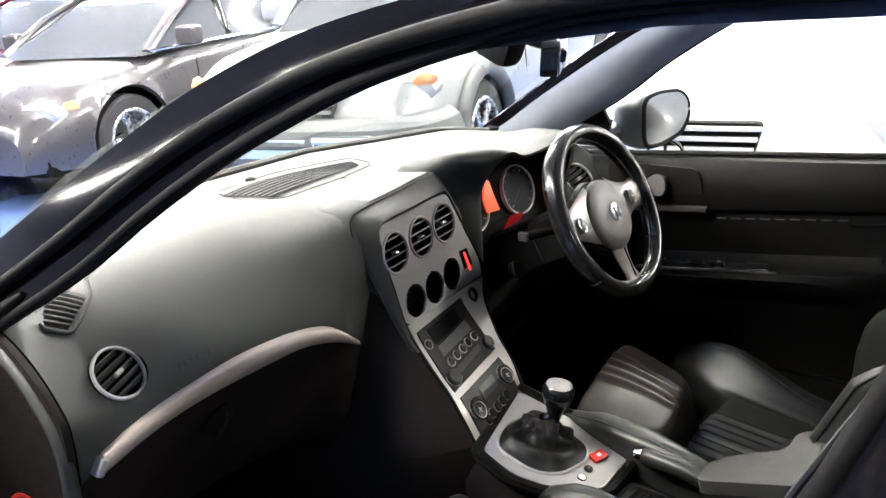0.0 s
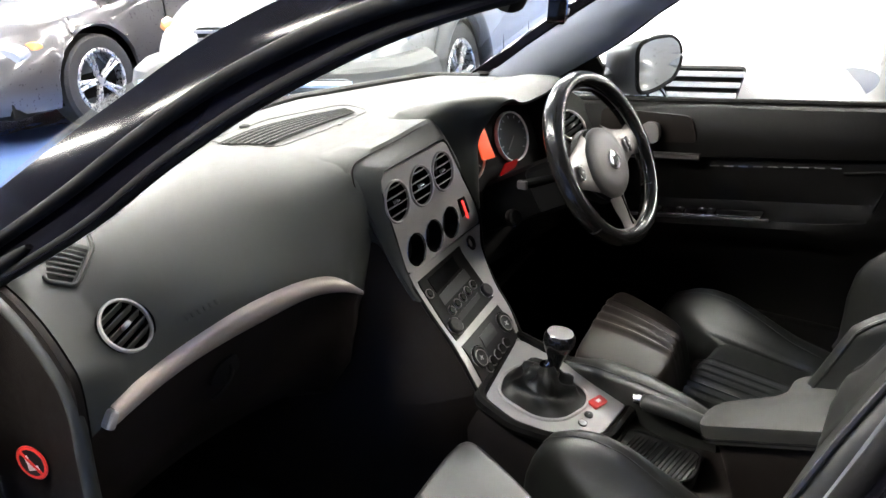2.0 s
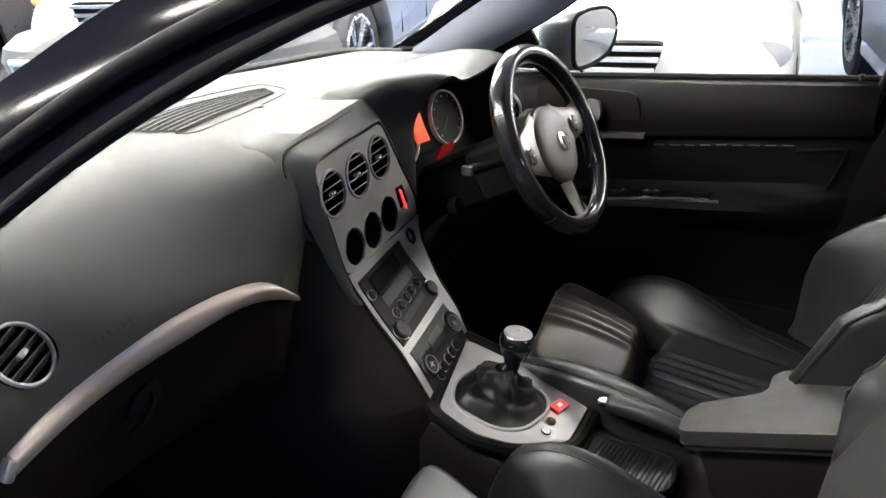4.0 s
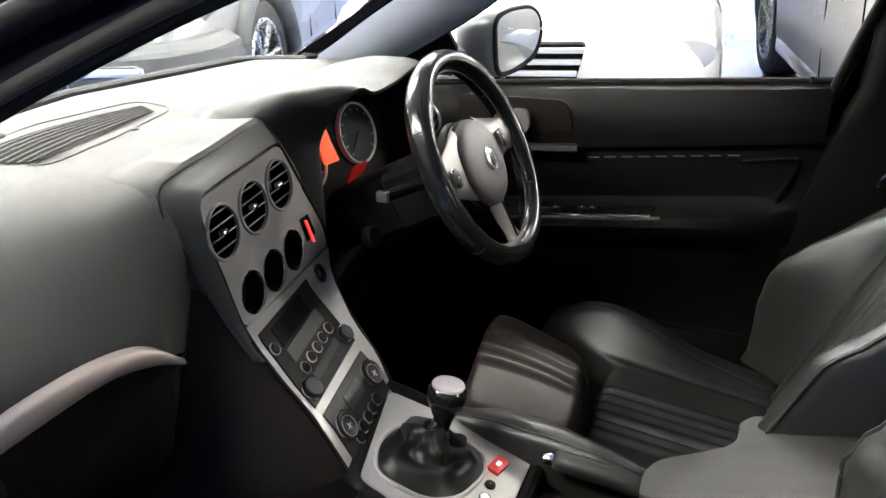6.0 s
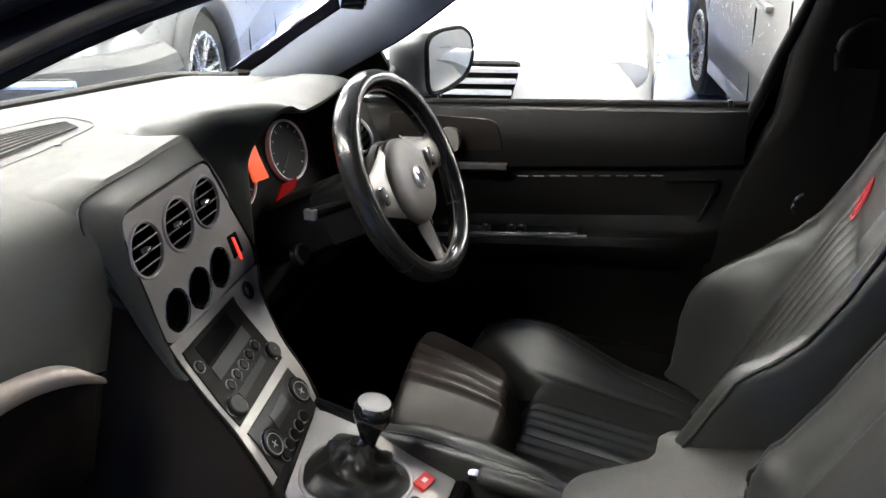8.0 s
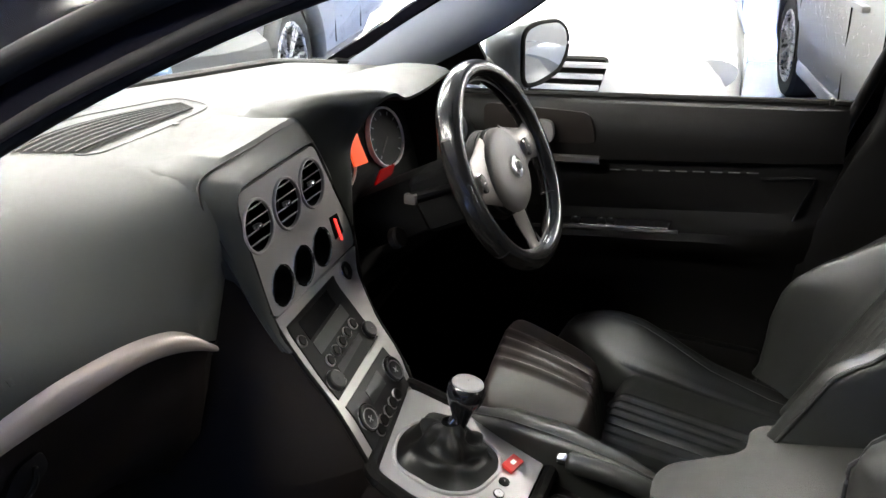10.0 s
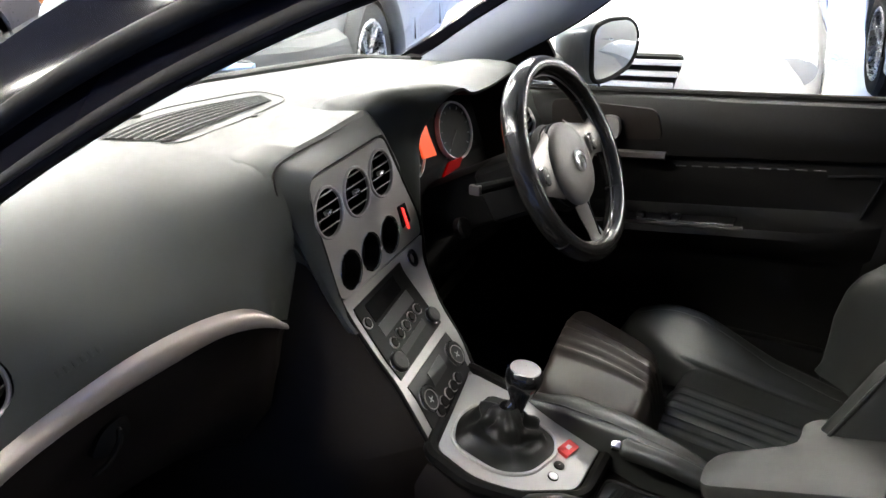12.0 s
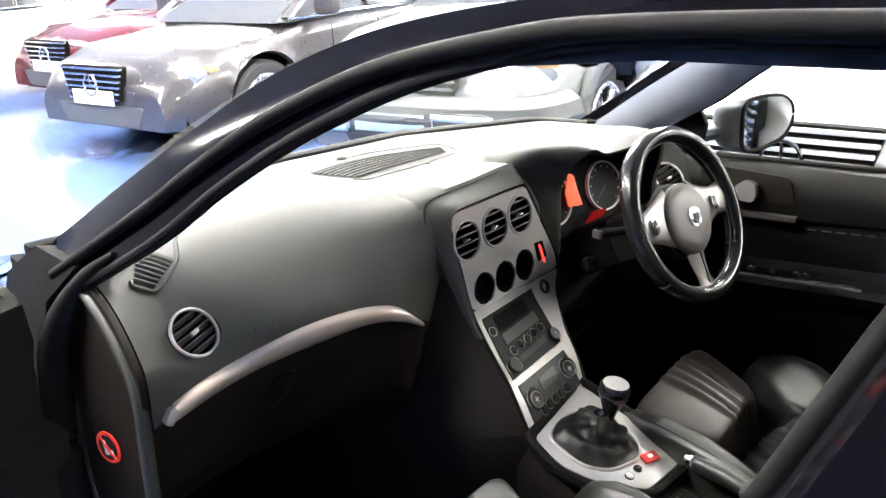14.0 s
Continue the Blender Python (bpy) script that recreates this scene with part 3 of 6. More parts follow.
sub("badge_mark", box((0, 0, 0), (0.004, 0.024, 0.002), 0.0005, HM @ pose(-0.005, 0, 0.013), bm=lathe([(0.008, 0.0125), (0.008, 0.0135)], HM @ pose(0.006, 0, 0), 12)), M_KNOB, airbag)
sub("badge_ring", ring(0.0175, 0.0195, 0.0015, HM @ pose(0, 0, 0.0122), 28), M_CHROME, airbag)
part("hub_backing", lathe([(0.045, -0.12), (0.06, -0.07), (0.082, -0.04), (0.078, -0.028)], HM, 28), M_DARK, wheel)


def spoke(root, tip, w0, w1, label):
    """A flat satin spoke that narrows from the hub and flares into the rim."""
    root, tip = Vector(root), Vector(tip)
    t = (tip - root).normalized()
    s = Vector((-t.y, t.x, 0)).normalized()
    rings = []
    for k in range(9):
        f = k / 8
        w = w0 + (w1 - w0) * math.sin(f * math.pi / 2) + 0.010 * max(0, f - 0.75) / 0.25
        c = root.lerp(tip, f) + Vector((0, 0, -0.003 - 0.006 * math.sin(f * math.pi)))
        rings.append([WM @ (c + s * w * math.cos(b) * (1 + 0.12 * math.cos(2 * b)) + Vector((0, 0, 0.0075 * math.sin(b)))) for b in (2 * math.pi * j / 16 for j in range(16))])
    return part("spoke", loft(rings, True, True), M_SPOKE, wheel, label)


for sgn in (-1, 1):
    sp = spoke((sgn * 0.045, 0.0, 0.0), (sgn * 0.160, 0.004, 0.0), 0.058, 0.024, "satin metal spoke")
    bt = WM @ pose(sgn * 0.112, 0.0, 0.003) @ Matrix.Diagonal((0.8, 1.3, 1, 1))
    sub("spoke_button", lathe([(0.0115, -0.002), (0.0115, 0.003), (0.009, 0.0045), (0.001, 0.0045)], bt, 20, caps=False), M_KNOB, sp)
    sub("button_rim", ring(0.0115, 0.0132, 0.003, bt, 20), M_CHROME, sp)
    sub("button_mark", box((0, 0, 0), (0.007, 0.0015, 0.0008), 0, bt @ pose(0, 0, 0.0048)), M_MARK, sp)
sp = spoke((0.0, -0.05, 0.0), (0.0, -0.162, 0.0), 0.036, 0.017, "satin metal lower spoke")
sub("spoke_groove", tube([WM @ Vector((0.0, -0.085, 0.004)), WM @ Vector((0.0, -0.15, 0.003))], 0.0016, 6), M_VOID, sp)

# steering column with its stalks and the ignition switch
col = thing("steering_column", (0.36, 0.2, 0.8), "black steering column shroud with control stalks", "steering column")
CM = WM
bm = box((0, -0.012, -0.105), (0.13, 0.11, 0.12), 0.025, None, 3)
bmesh.ops.transform(bm, matrix=CM, verts=bm.verts)
bm = box((0.356, 0.23, 0.80), (0.12, 0.24, 0.11), 0.03, pose(0, 0, 0, -26, 0, 0), bm=bm)
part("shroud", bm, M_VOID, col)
for sgn in (-1, 1):
    tip = Vector((0.356 + sgn * 0.172, 0.105, 0.892))
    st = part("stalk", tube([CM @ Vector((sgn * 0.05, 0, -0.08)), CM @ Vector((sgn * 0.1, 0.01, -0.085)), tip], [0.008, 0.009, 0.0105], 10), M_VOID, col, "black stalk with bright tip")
    sub("stalk_tip", box(tip, (0.012, 0.022, 0.018), 0.004), M_SPOKE if sgn < 0 else M_KNOB, st)
part("ignition_slot", lathe([(0.019, 0), (0.019, 0.012), (0.015, 0.016), (0.001, 0.016)], frame_of((0.215, 0.16, 0.80), (1, 0, 0), (0, 0.4, 1)), 20), M_DARK, col)

# ---- centre console ----
cons = thing("centre_console", (0, 0.1, 0.3), "centre console with satin aluminium face and dark sides", "console")


def y0(z):
    return interp(z, [0.575, 0.642, 0.689, 0.76, 0.80, 0.82, 1.1], [0.032, 0.076, 0.125, 0.182, 0.1973, 0.200, 0.238])


def cp(x, z, out=0.0):
    """A place on the console's face."""
    return Vector((x, y0(z) + 0.165 * x - out, z + out * 0.2))


def face_frame(x, z, out=0.0):
    p, q = cp(x, z - 0.01), cp(x, z + 0.01)
    return frame_of(cp(x, z, out), (1, 0.165, 0), q - p)


# upper plate with six round openings
outline = rounded([(-0.122, 0.985), (0.112, 0.988), (0.15, 0.905), (0.187, 0.825), (0.19, 0.79), (-0.100, 0.786), (-0.113, 0.87), (-0.126, 0.94)], 0.016, 5)
VENTS = [(-0.088, 0.926), (0.0, 0.929), (0.084, 0.933)]
GAUGES = [(-0.056, 0.820), (0.012, 0.823), (0.079, 0.827)]
bm = bmesh.new()
loops = [outline] + [[(cx + r * math.cos(2 * math.pi * k / 32), cz + r * math.sin(2 * math.pi * k / 32)) for k in range(32)] for (cx, cz), r in [(v, 0.0405) for v in VENTS] + [(g, 0.031) for g in GAUGES]]
edges = []
for lp in loops:
    vs = [bm.verts.new((x, z, 0)) for x, z in lp]
    edges += [bm.edges.new((vs[i], vs[(i + 1) % len(vs)])) for i in range(len(vs))]
bmesh.ops.triangle_fill(bm, use_beauty=True, edges=edges)
holes = [f for f in bm.faces if any((f.calc_center_median().xy - Vector(c)).length < r * 0.9 for c, r in [(v, 0.0405) for v in VENTS] + [(g, 0.031) for g in GAUGES])]
bmesh.ops.delete(bm, geom=holes, context="FACES")
for v in bm.verts:
    v.co = cp(v.co.x, v.co.y)
bmesh.ops.recalc_face_normals(bm, faces=bm.faces)
if sum(f.normal.y for f in bm.faces) > 0:
    bmesh.ops.reverse_faces(bm, faces=bm.faces)
ex = bmesh.ops.extrude_face_region(bm, geom=bm.faces[:])
bmesh.ops.translate(bm, vec=(0, 0.006, 0), verts=[v for v in ex["geom"] if isinstance(v, bmesh.types.BMVert)])
plate = part("face_plate", bm, M_ALU, cons, "satin aluminium face plate", 30)
for c in VENTS:
    air_vent("centre_vent", face_frame(*c, 0.001), 0.0385, cons, 4, "round centre air vent with bright rim")
for c in GAUGES:
    gm = face_frame(*c, 0.0)
    g = part("small_gauge", lathe([(0.031, 0.001), (0.029, -0.012), (0.0275, -0.028), (0.001, -0.029)], gm, 28, caps=False), M_VOID, cons, "deep-set round gauge, unlit")
    sub("gauge_rim", ring(0.0298, 0.0335, 0.002, gm, 32), M_CHROME, g)
# lower plate follows the bend down to the gear lever
rows = []
zs = [0.786 - 0.209 * i / 14 for i in range(15)]
for z in zs:
    l, r = interp(z, [0.577, 0.63, 0.69, 0.74, 0.786], [-0.104, -0.101, -0.096, -0.097, -0.100]), interp(z, [0.577, 0.63, 0.69, 0.74, 0.786], [0.088, 0.105, 0.128, 0.152, 0.188])
    rows.append([cp(l + (r - l) * j / 12, z) for j in range(13)])
part("lower_plate", thick(loft(rows), 0.006), M_ALU, cons, "satin aluminium lower face plate", 30)
# bright edge and dark sides
left = [cp(-0.126, 0.955), cp(-0.124, 0.93), cp(-0.113, 0.87), cp(-0.101, 0.786), cp(-0.097, 0.72), cp(-0.098, 0.66), cp(-0.104, 0.6), cp(-0.105, 0.577)]
right = [cp(0.15, 0.905), cp(0.188, 0.825), cp(0.19, 0.79), cp(0.152, 0.74), cp(0.128, 0.69), cp(0.108, 0.63), cp(0.09, 0.577)]
part("edge_bead", tube([p + Vector((-0.002, 0.002, 0)) for p in catmull(left, 5)], 0.004, 8), M_DARK, cons)
part("edge_bead", tube([p + Vector((0.002, 0.002, 0)) for p in catmull(right, 5)], 0.004, 8), M_DARK, cons)
L = catmull(left, 5)
side = []
for p in L:
    k = min(1.0, max(0.0, (0.93 - p.z) / 0.13))
    side.append([p + Vector((0, 0.003, 0)), p + k * Vector((-0.012, 0.012, 0)) + Vector((0, 0.004, 0)), p + k * Vector((-0.04, 0.035, -0.003)) + Vector((0, 0.006, 0)), p + k * Vector((-0.075, 0.07, -0.008)) + Vector((0, 0.01, 0)), p + k * Vector((-0.10, 0.07, -0.01)) + Vector((0, 0.07, 0)), p + k * Vector((-0.11, 0, -0.02)) + Vector((0, 0.75, 0))])
tail = [[Vector((q.x, q.y, z)) for q in side[-1]] for z in (0.5, 0.4, 0.2)]
part("console_side", loft(side + tail), M_BLACKPL, cons, "dark plastic console flank", 60)
Rr = catmull(right, 5)
side = [[p + Vector((0, 0.003, 0)), p + Vector((0.01, 0.03, 0)), p + Vector((0.012, 0.12, 0)), p + Vector((0.012, 0.75, 0))] for p in Rr]
tail = [[Vector((q.x, q.y, z)) for q in side[-1]] for z in (0.5, 0.4, 0.2)]
part("console_side", loft(side + tail), M_BLACKPL, cons, "dark plastic console flank", 60)
# soft shoulder of the dash round the plate: it falls back from the plate's edge to a crease
edge = catmull([(-0.100, 0.74, 0), (-0.104, 0.80, 0), (-0.116, 0.87, 0), (-0.1265, 0.935, 0), (-0.1265, 0.966, 0), (-0.115, 0.984, 0), (-0.09, 0.9895, 0), (0.0, 0.991, 0), (0.09, 0.992, 0), (0.112, 0.985, 0), (0.13, 0.955, 0), (0.148, 0.915, 0)], 6)


def pad_y(x, z):
    """Depth of the pad's front at the height z."""
    r = [p for p in pad_ring(x) if p.z < 1.022][::-1]
    r = [p for p in r if p.y < 0.45]
    return interp(z, [p.z for p in r], [p.y for p in r])


raw = catmull([(-0.106, cp(-0.106, 0.74).y + 0.012, 0.74), (-0.118, cp(-0.118, 0.80).y + 0.014, 0.805), (-0.142, 0.204, 0.88), (-0.166, 0.217, 0.95), (-0.170, 0.226, 0.985), (-0.150, 0.240, 1.006), (-0.105, 0.247, 1.0125), (-0.02, 0.250, 1.019), (0.066, 0.253, 1.028), (0.102, 0.257, 1.024), (0.137, 0.262, 0.985), (0.165, 0.258, 0.935)], 6)
outs = []
for i, p in enumerate(edge):
    t = (edge[min(i + 1, len(edge) - 1)] - edge[max(i - 1, 0)]).normalized()
    outs.append(Vector((-t.y, t.x)))
rings = []
for p, o, q in zip(edge, outs, raw):
    e = lambda k, y: cp(p.x + o.x * k, p.y + o.y * k) + Vector((0, y, 0))
    s = e(0.007, 0.001)
    m1, m2 = [s.lerp(q, k) + Vector((o.x, -0.4, o.y)) * 0.0012 for k in (0.35, 0.7)]
    k_ = min(1.0, max(0.0, (q.z - 0.985) / 0.02))
    wide_ = min(1.0, max(0.0, (q.z - 0.88) / 0.07))
    low_ = min(1.0, max(0.0, (q.z - 0.85) / 0.05))
    side_ = [q + Vector((-0.012 * low_, 0.006 - 0.003 * wide_, 0.0)), (q + Vector((-0.03 * low_, 0.035, -0.002))).lerp(Vector((q.x - 0.055, pad_y(q.x - 0.055, q.z) + 0.002, q.z)), wide_)] if q.x < 0 else [q + Vector((0.012, 0.012, 0.0)), q + Vector((0.02, 0.06, -0.004))]
    over_ = [Vector((q.x - 0.01, q.y + 0.07, max(q.z + 0.001, pad_top(q.x - 0.01, q.y + 0.07).z + 0.001))), Vector((q.x - 0.02, q.y + 0.17, pad_top(q.x - 0.02, q.y + 0.17).z - 0.003))]
    past = [a_.lerp(b_, k_) for a_, b_ in zip(side_, over_)]
    rings.append([e(-0.003, 0.006), e(0.002, -0.002), s, m1, m2, q + Vector((0, -0.0015, 0.001)), q + Vector((o.x * 0.002, 0.002, o.y * 0.002 - 0.003)), q + Vector((o.x * 0.006, 0.008, o.y * 0.006)) if q.z > 0.9 or q.x > 0 else q + Vector((0.001, 0.01, 0))] + past)
# thin dark tube, fading at its ends; the fold's shade is put into it
crease_shade = [r[5] + Vector((0, -0.001, 0.0015)) for r in rings[len(rings) // 5:int(len(rings) * 0.72)]]
part("crease_shade", tube(crease_shade, [0.0003 + 0.0012 * math.sin(math.pi * min(1, max(0, i / (len(crease_shade) - 1)))) ** 0.5 for i in range(len(crease_shade))], 6), M_BLACKPL, cons, "dark line drawn in for the fold's shade", 80)
part("shoulder", loft(rings), M_DASH, cons, "soft-touch shoulder round the face plate", 50)

# hazard switch and lighter
hz = part("hazard_switch", prism(rounded([(0.118, 0.862), (0.15, 0.86), (0.166, 0.802), (0.128, 0.808)], 0.004), 0.01, Matrix(((1, 0, 0, 0), (0.165, 0.135, -1, 0.1968 - 0.82 * 0.135 + 0.003), (0, 1, 0, 0), (0, 0, 0, 1))), 0.001), M_GLOSS, cons, "hazard light switch, lit red")
sub("hazard_lamp", prism(rounded([(0.133, 0.855), (0.138, 0.854), (0.150, 0.812), (0.1445, 0.813)], 0.002), 0.004, Matrix(((1, 0, 0, 0), (0.165, 0.135, -1, 0.1968 - 0.82 * 0.135 + 0.0005), (0, 1, 0, 0), (0, 0, 0, 1)))), M_HAZ, hz)
lg = part("lighter", lathe([(0.014, 0), (0.014, 0.004), (0.010, 0.004), (0.009, -0.002), (0.001, -0.002)], face_frame(0.125, 0.767, 0.002), 20, caps=False), M_KNOB, cons)
sub("lighter_rim", ring(0.0135, 0.0165, 0.003, face_frame(0.125, 0.767, 0.002), 24), M_CHROME, lg)


def slab(pts, out, d, bevel=0.0015):
    """A thin unit that follows the console's face; pts are (x, z)."""
    n = 8
    (a, b, c, e) = pts
    rows = []
    for i in range(n + 1):
        f = i / n
        p = [a[k] + (e[k] - a[k]) * f for k in (0, 1)]
        q = [b[k] + (c[k] - b[k]) * f for k in (0, 1)]
        rows.append([cp(p[0] + (q[0] - p[0]) * j / 6, p[1] + (q[1] - p[1]) * j / 6, out) for j in range(7)])
    return thick(loft(rows), d)


radio = part("radio", slab([(-0.083, 0.768), (0.084, 0.776), (0.092, 0.676), (-0.084, 0.665)], 0.003, 0.006), M_RADIO, cons, "grey car radio with round buttons")
sub("disc_slot", slab([(-0.055, 0.762), (0.048, 0.768), (0.049, 0.744), (-0.054, 0.736)], 0.0045, 0.004), M_VOID, radio)
sub("radio_display", slab([(-0.054, 0.731), (0.06, 0.740), (0.062, 0.722), (-0.054, 0.714)], 0.0045, 0.003), M_SCREEN, radio)
for x, z in ((-0.044, 0.701), (-0.019, 0.704), (0.006, 0.706), (0.030, 0.709), (0.056, 0.711), (-0.073, 0.742)):
    sub("button_rim", ring(0.0085, 0.0097, 0.002, face_frame(x, z, 0.004), 18), M_ALU, radio)
    b = sub("radio_button", lathe([(0.0085, 0), (0.0085, 0.003), (0.007, 0.0045), (0.001, 0.0045)], face_frame(x, z, 0.003), 16, caps=False), M_RADIO, radio)
for x, z, r in ((0.080, 0.690, 0.0145), (-0.065, 0.681, 0.0165)):
    k = sub("radio_knob", lathe([(r, 0), (r, 0.008), (r * 0.85, 0.010), (0.001, 0.0105)], face_frame(x, z, 0.003), 24, caps=False), M_KNOB, radio)
    sub("knob_ring", ring(r, r * 1.12, 0.0025, face_frame(x, z, 0.004), 24), M_CHROME, radio)
sub("button_row", slab([(-0.04, 0.689), (0.055, 0.697), (0.055, 0.688), (-0.04, 0.680)], 0.0042, 0.003), M_KNOB, radio)
hvac = part("climate_unit", slab([(-0.082, 0.655), (0.084, 0.664), (0.083, 0.603), (-0.084, 0.590)], 0.003, 0.006), M_KNOB, cons, "black climate control unit")
sub("climate_display", slab([(-0.026, 0.649), (0.030, 0.653), (0.028, 0.634), (-0.028, 0.630)], 0.0045, 0.003), M_SCREEN, hvac)
for x, z in ((0.064, 0.639), (-0.058, 0.626)):
    sub("climate_dial", lathe([(0.0215, 0), (0.021, 0.006), (0.0185, 0.007), (0.017, 0.006), (0.001, 0.0062)], face_frame(x, z, 0.003), 28, caps=False), M_KNOB, hvac, "round climate dial")
    sub("dial_ring", ring(0.0212, 0.0232, 0.003, face_frame(x, z, 0.004), 28), M_CHROME, hvac)
    sub("dial_ring", ring(0.0155, 0.0168, 0.001, face_frame(x, z, 0.0098), 24), M_ALU, hvac)
    for a in (0, 90):
        sub("dial_mark", box((0, 0, 0), (0.012, 0.0014, 0.0008), 0, face_frame(x, z, 0.0096) @ pose(0, 0, 0, 0, 0, a + 20)), M_MARK, hvac)
for x, z in ((-0.027, 0.606), (-0.005, 0.608), (0.016, 0.610), (0.037, 0.612), (-0.046, 0.602)):
    b = sub("climate_button", lathe([(0.0095, 0), (0.0095, 0.004), (0.008, 0.0055), (0.001, 0.0055)], face_frame(x, z, 0.003), 16, caps=False), M_RADIO, hvac)
    sub("button_rim", ring(0.0092, 0.0104, 0.002, face_frame(x, z, 0.004), 18), M_ALU, hvac)


# gear lever plate, boot and lever
PM = frame_of((0, 0, 0.577), (1, 0, 0), (0, 1, 0.35))
out2 = rounded([(-0.107, 0.008), (0.086, 0.066), (0.124, -0.172), (-0.010, -0.186), (-0.085, -0.12), (-0.112, -0.065)], 0.02, 5)
bz = rounded([(-0.084, -0.005), (-0.028, 0.022), (0.03, 0.016), (0.072, -0.045), (0.064, -0.112), (0.03, -0.13), (-0.04, -0.122), (-0.080, -0.085)], 0.025, 4)
part("gear_plate", prism([(x, y * 1.0595) for x, y in out2], 0.012, PM, 0.003), M_GEARPLATE, cons, "satin aluminium gear lever plate")
zc = Vector((-0.006, -0.05))
part("plate_rim", tube([PM @ Vector((zc.x + (x - zc.x) * 1.12, (zc.y + (y - zc.y) * 1.1) * 1.0595, -0.004)) for x, y in out2 + [out2[0]]], 0.012, 8), M_DARK, cons)
part("boot_bezel", tube([PM @ Vector((x, y * 1.0595, 0.001)) for x, y in bz + [bz[0]]], 0.0036, 8), M_GEARPLATE, cons, "bright bezel round the gear boot")
part("boot_well", prism([(x, y * 1.0595) for x, y in bz], 0.001, PM @ pose(0, 0, 0.0012)), M_VOID, cons)
lever = thing("gear_lever", (0.0, -0.06, 0.56), "gear lever with glossy black knob in a black leather boot", "gear lever")
rings = []
top = Vector((0.016, -0.052, 0.612))
for i in range(17):
    f = i / 16
    r = []
    for k, (x, y) in enumerate(bz):
        base = PM @ Vector((zc.x + (x - zc.x) * 0.95, (zc.y + (y - zc.y) * 0.95) * 1.0595, 0.002))
        th = 2 * math.pi * k / len(bz)
        puff = 0.005 * math.sin(f * math.pi)
        fold = 0.0058 * math.sin(f * math.pi) ** 0.8 * (math.sin(3 * th + 5 * f + 0.6) + 0.6 * math.sin(7 * th - 6 * f)) + 0.004 * math.sin(f * 13 + 2 * math.sin(2 * th)) * math.sin(f * math.pi)
        e_ = Vector((base.x - top.x, base.y - top.y, 0)).normalized()
        tip_ = top + e_ * 0.016 + Vector((0, 0, -0.004))
        gh, gv = f ** 0.62, f ** 1.5
        p = Vector((base.x + (tip_.x - base.x) * gh, base.y + (tip_.y - base.y) * gh, base.z + (tip_.z - base.z) * gv))
        r.append(p + e_ * (puff + fold) * min(1, f * 6) + Vector((0, 0, 0.010 * math.sin(min(1, f * 2.2) * math.pi) + 0.8 * fold)))
    rings.append(r)
part("boot", loft(rings, True), M_BOOT, lever, "creased black leather boot", 80)
kt = Vector((0.032, -0.072, 0.664))
ax = Vector((0.10, -0.16, 0.98)).normalized()
KM = frame_of(kt, (1, 0, -0.1), ax.cross(Vector((1, 0, -0.1))))
part("shaft", tube([top - ax * 0.012, kt - ax * 0.04], 0.008, 12), M_CHROME, lever)
part("shaft_collar", tube([top - ax * 0.02, top - ax * 0.006], 0.0135, 14), M_GLOSS, lever)
part("knob", lathe([(0.010, -0.076), (0.0125, -0.062), (0.016, -0.047), (0.0235, -0.030), (0.0295, -0.014), (0.0305, -0.004), (0.0292, 0.003), (0.0262, 0.007), (0.0258, 0.0075)], KM, 32), M_GLOSS, lever, "glossy black gear knob")
part("knob_cap", lathe([(0.0255, 0.006), (0.024, 0.010), (0.013, 0.013), (0.001, 0.0135)], KM, 28, caps=False), M_GEARPLATE, lever, "silver cap with shift pattern")
part("lift_ring", lathe([(0.010, -0.09), (0.014, -0.085), (0.014, -0.072), (0.011, -0.067)], KM, 20), M_CHROME, lever)
rb = part("red_button", box((0, 0, 0), (0.036, 0.022, 0.008), 0.003, PM @ pose(0.054, -0.146, 0.003, 0, 0, -8)), M_RED, cons, "small red push button")
sub("button_mark", box((0, 0, 0), (0.01, 0.007, 0.001), 0, PM @ pose(0.054, -0.146, 0.0073, 0, 0, -8)), M_STICK_W, rb)
for x, y, mm in ((0.012, -0.152, M_KNOB), (-0.016, -0.156, M_STICK_W)):
    pb = part("push_button", lathe([(0.0072, 0), (0.0072, 0.003), (0.005, 0.004), (0.001, 0.004)], PM @ pose(x, y, 0.0), 16, caps=False), mm, cons)
    sub("button_rim", ring(0.0072, 0.0088, 0.0018, PM @ pose(x, y, 0.001), 18), M_KNOB, pb)

# tunnel, handbrake, armrest
tun = [[(-0.13, y, 0.22), (-0.125, y, z - 0.05), (-0.11, y, z - 0.012), (-0.09, y, z), (0.10, y, z), (0.125, y, z - 0.012), (0.14, y, z - 0.06), (0.15, y, 0.22)] for y, z in ((0.1, 0.57), (-0.02, 0.55), (-0.17, 0.495), (-0.25, 0.47), (-0.35, 0.47), (-0.5, 0.48), (-0.7, 0.5), (-0.95, 0.5))]
part("tunnel", loft(tun), M_BLACKPL, cons, "dark plastic transmission tunnel trim")
kn = []
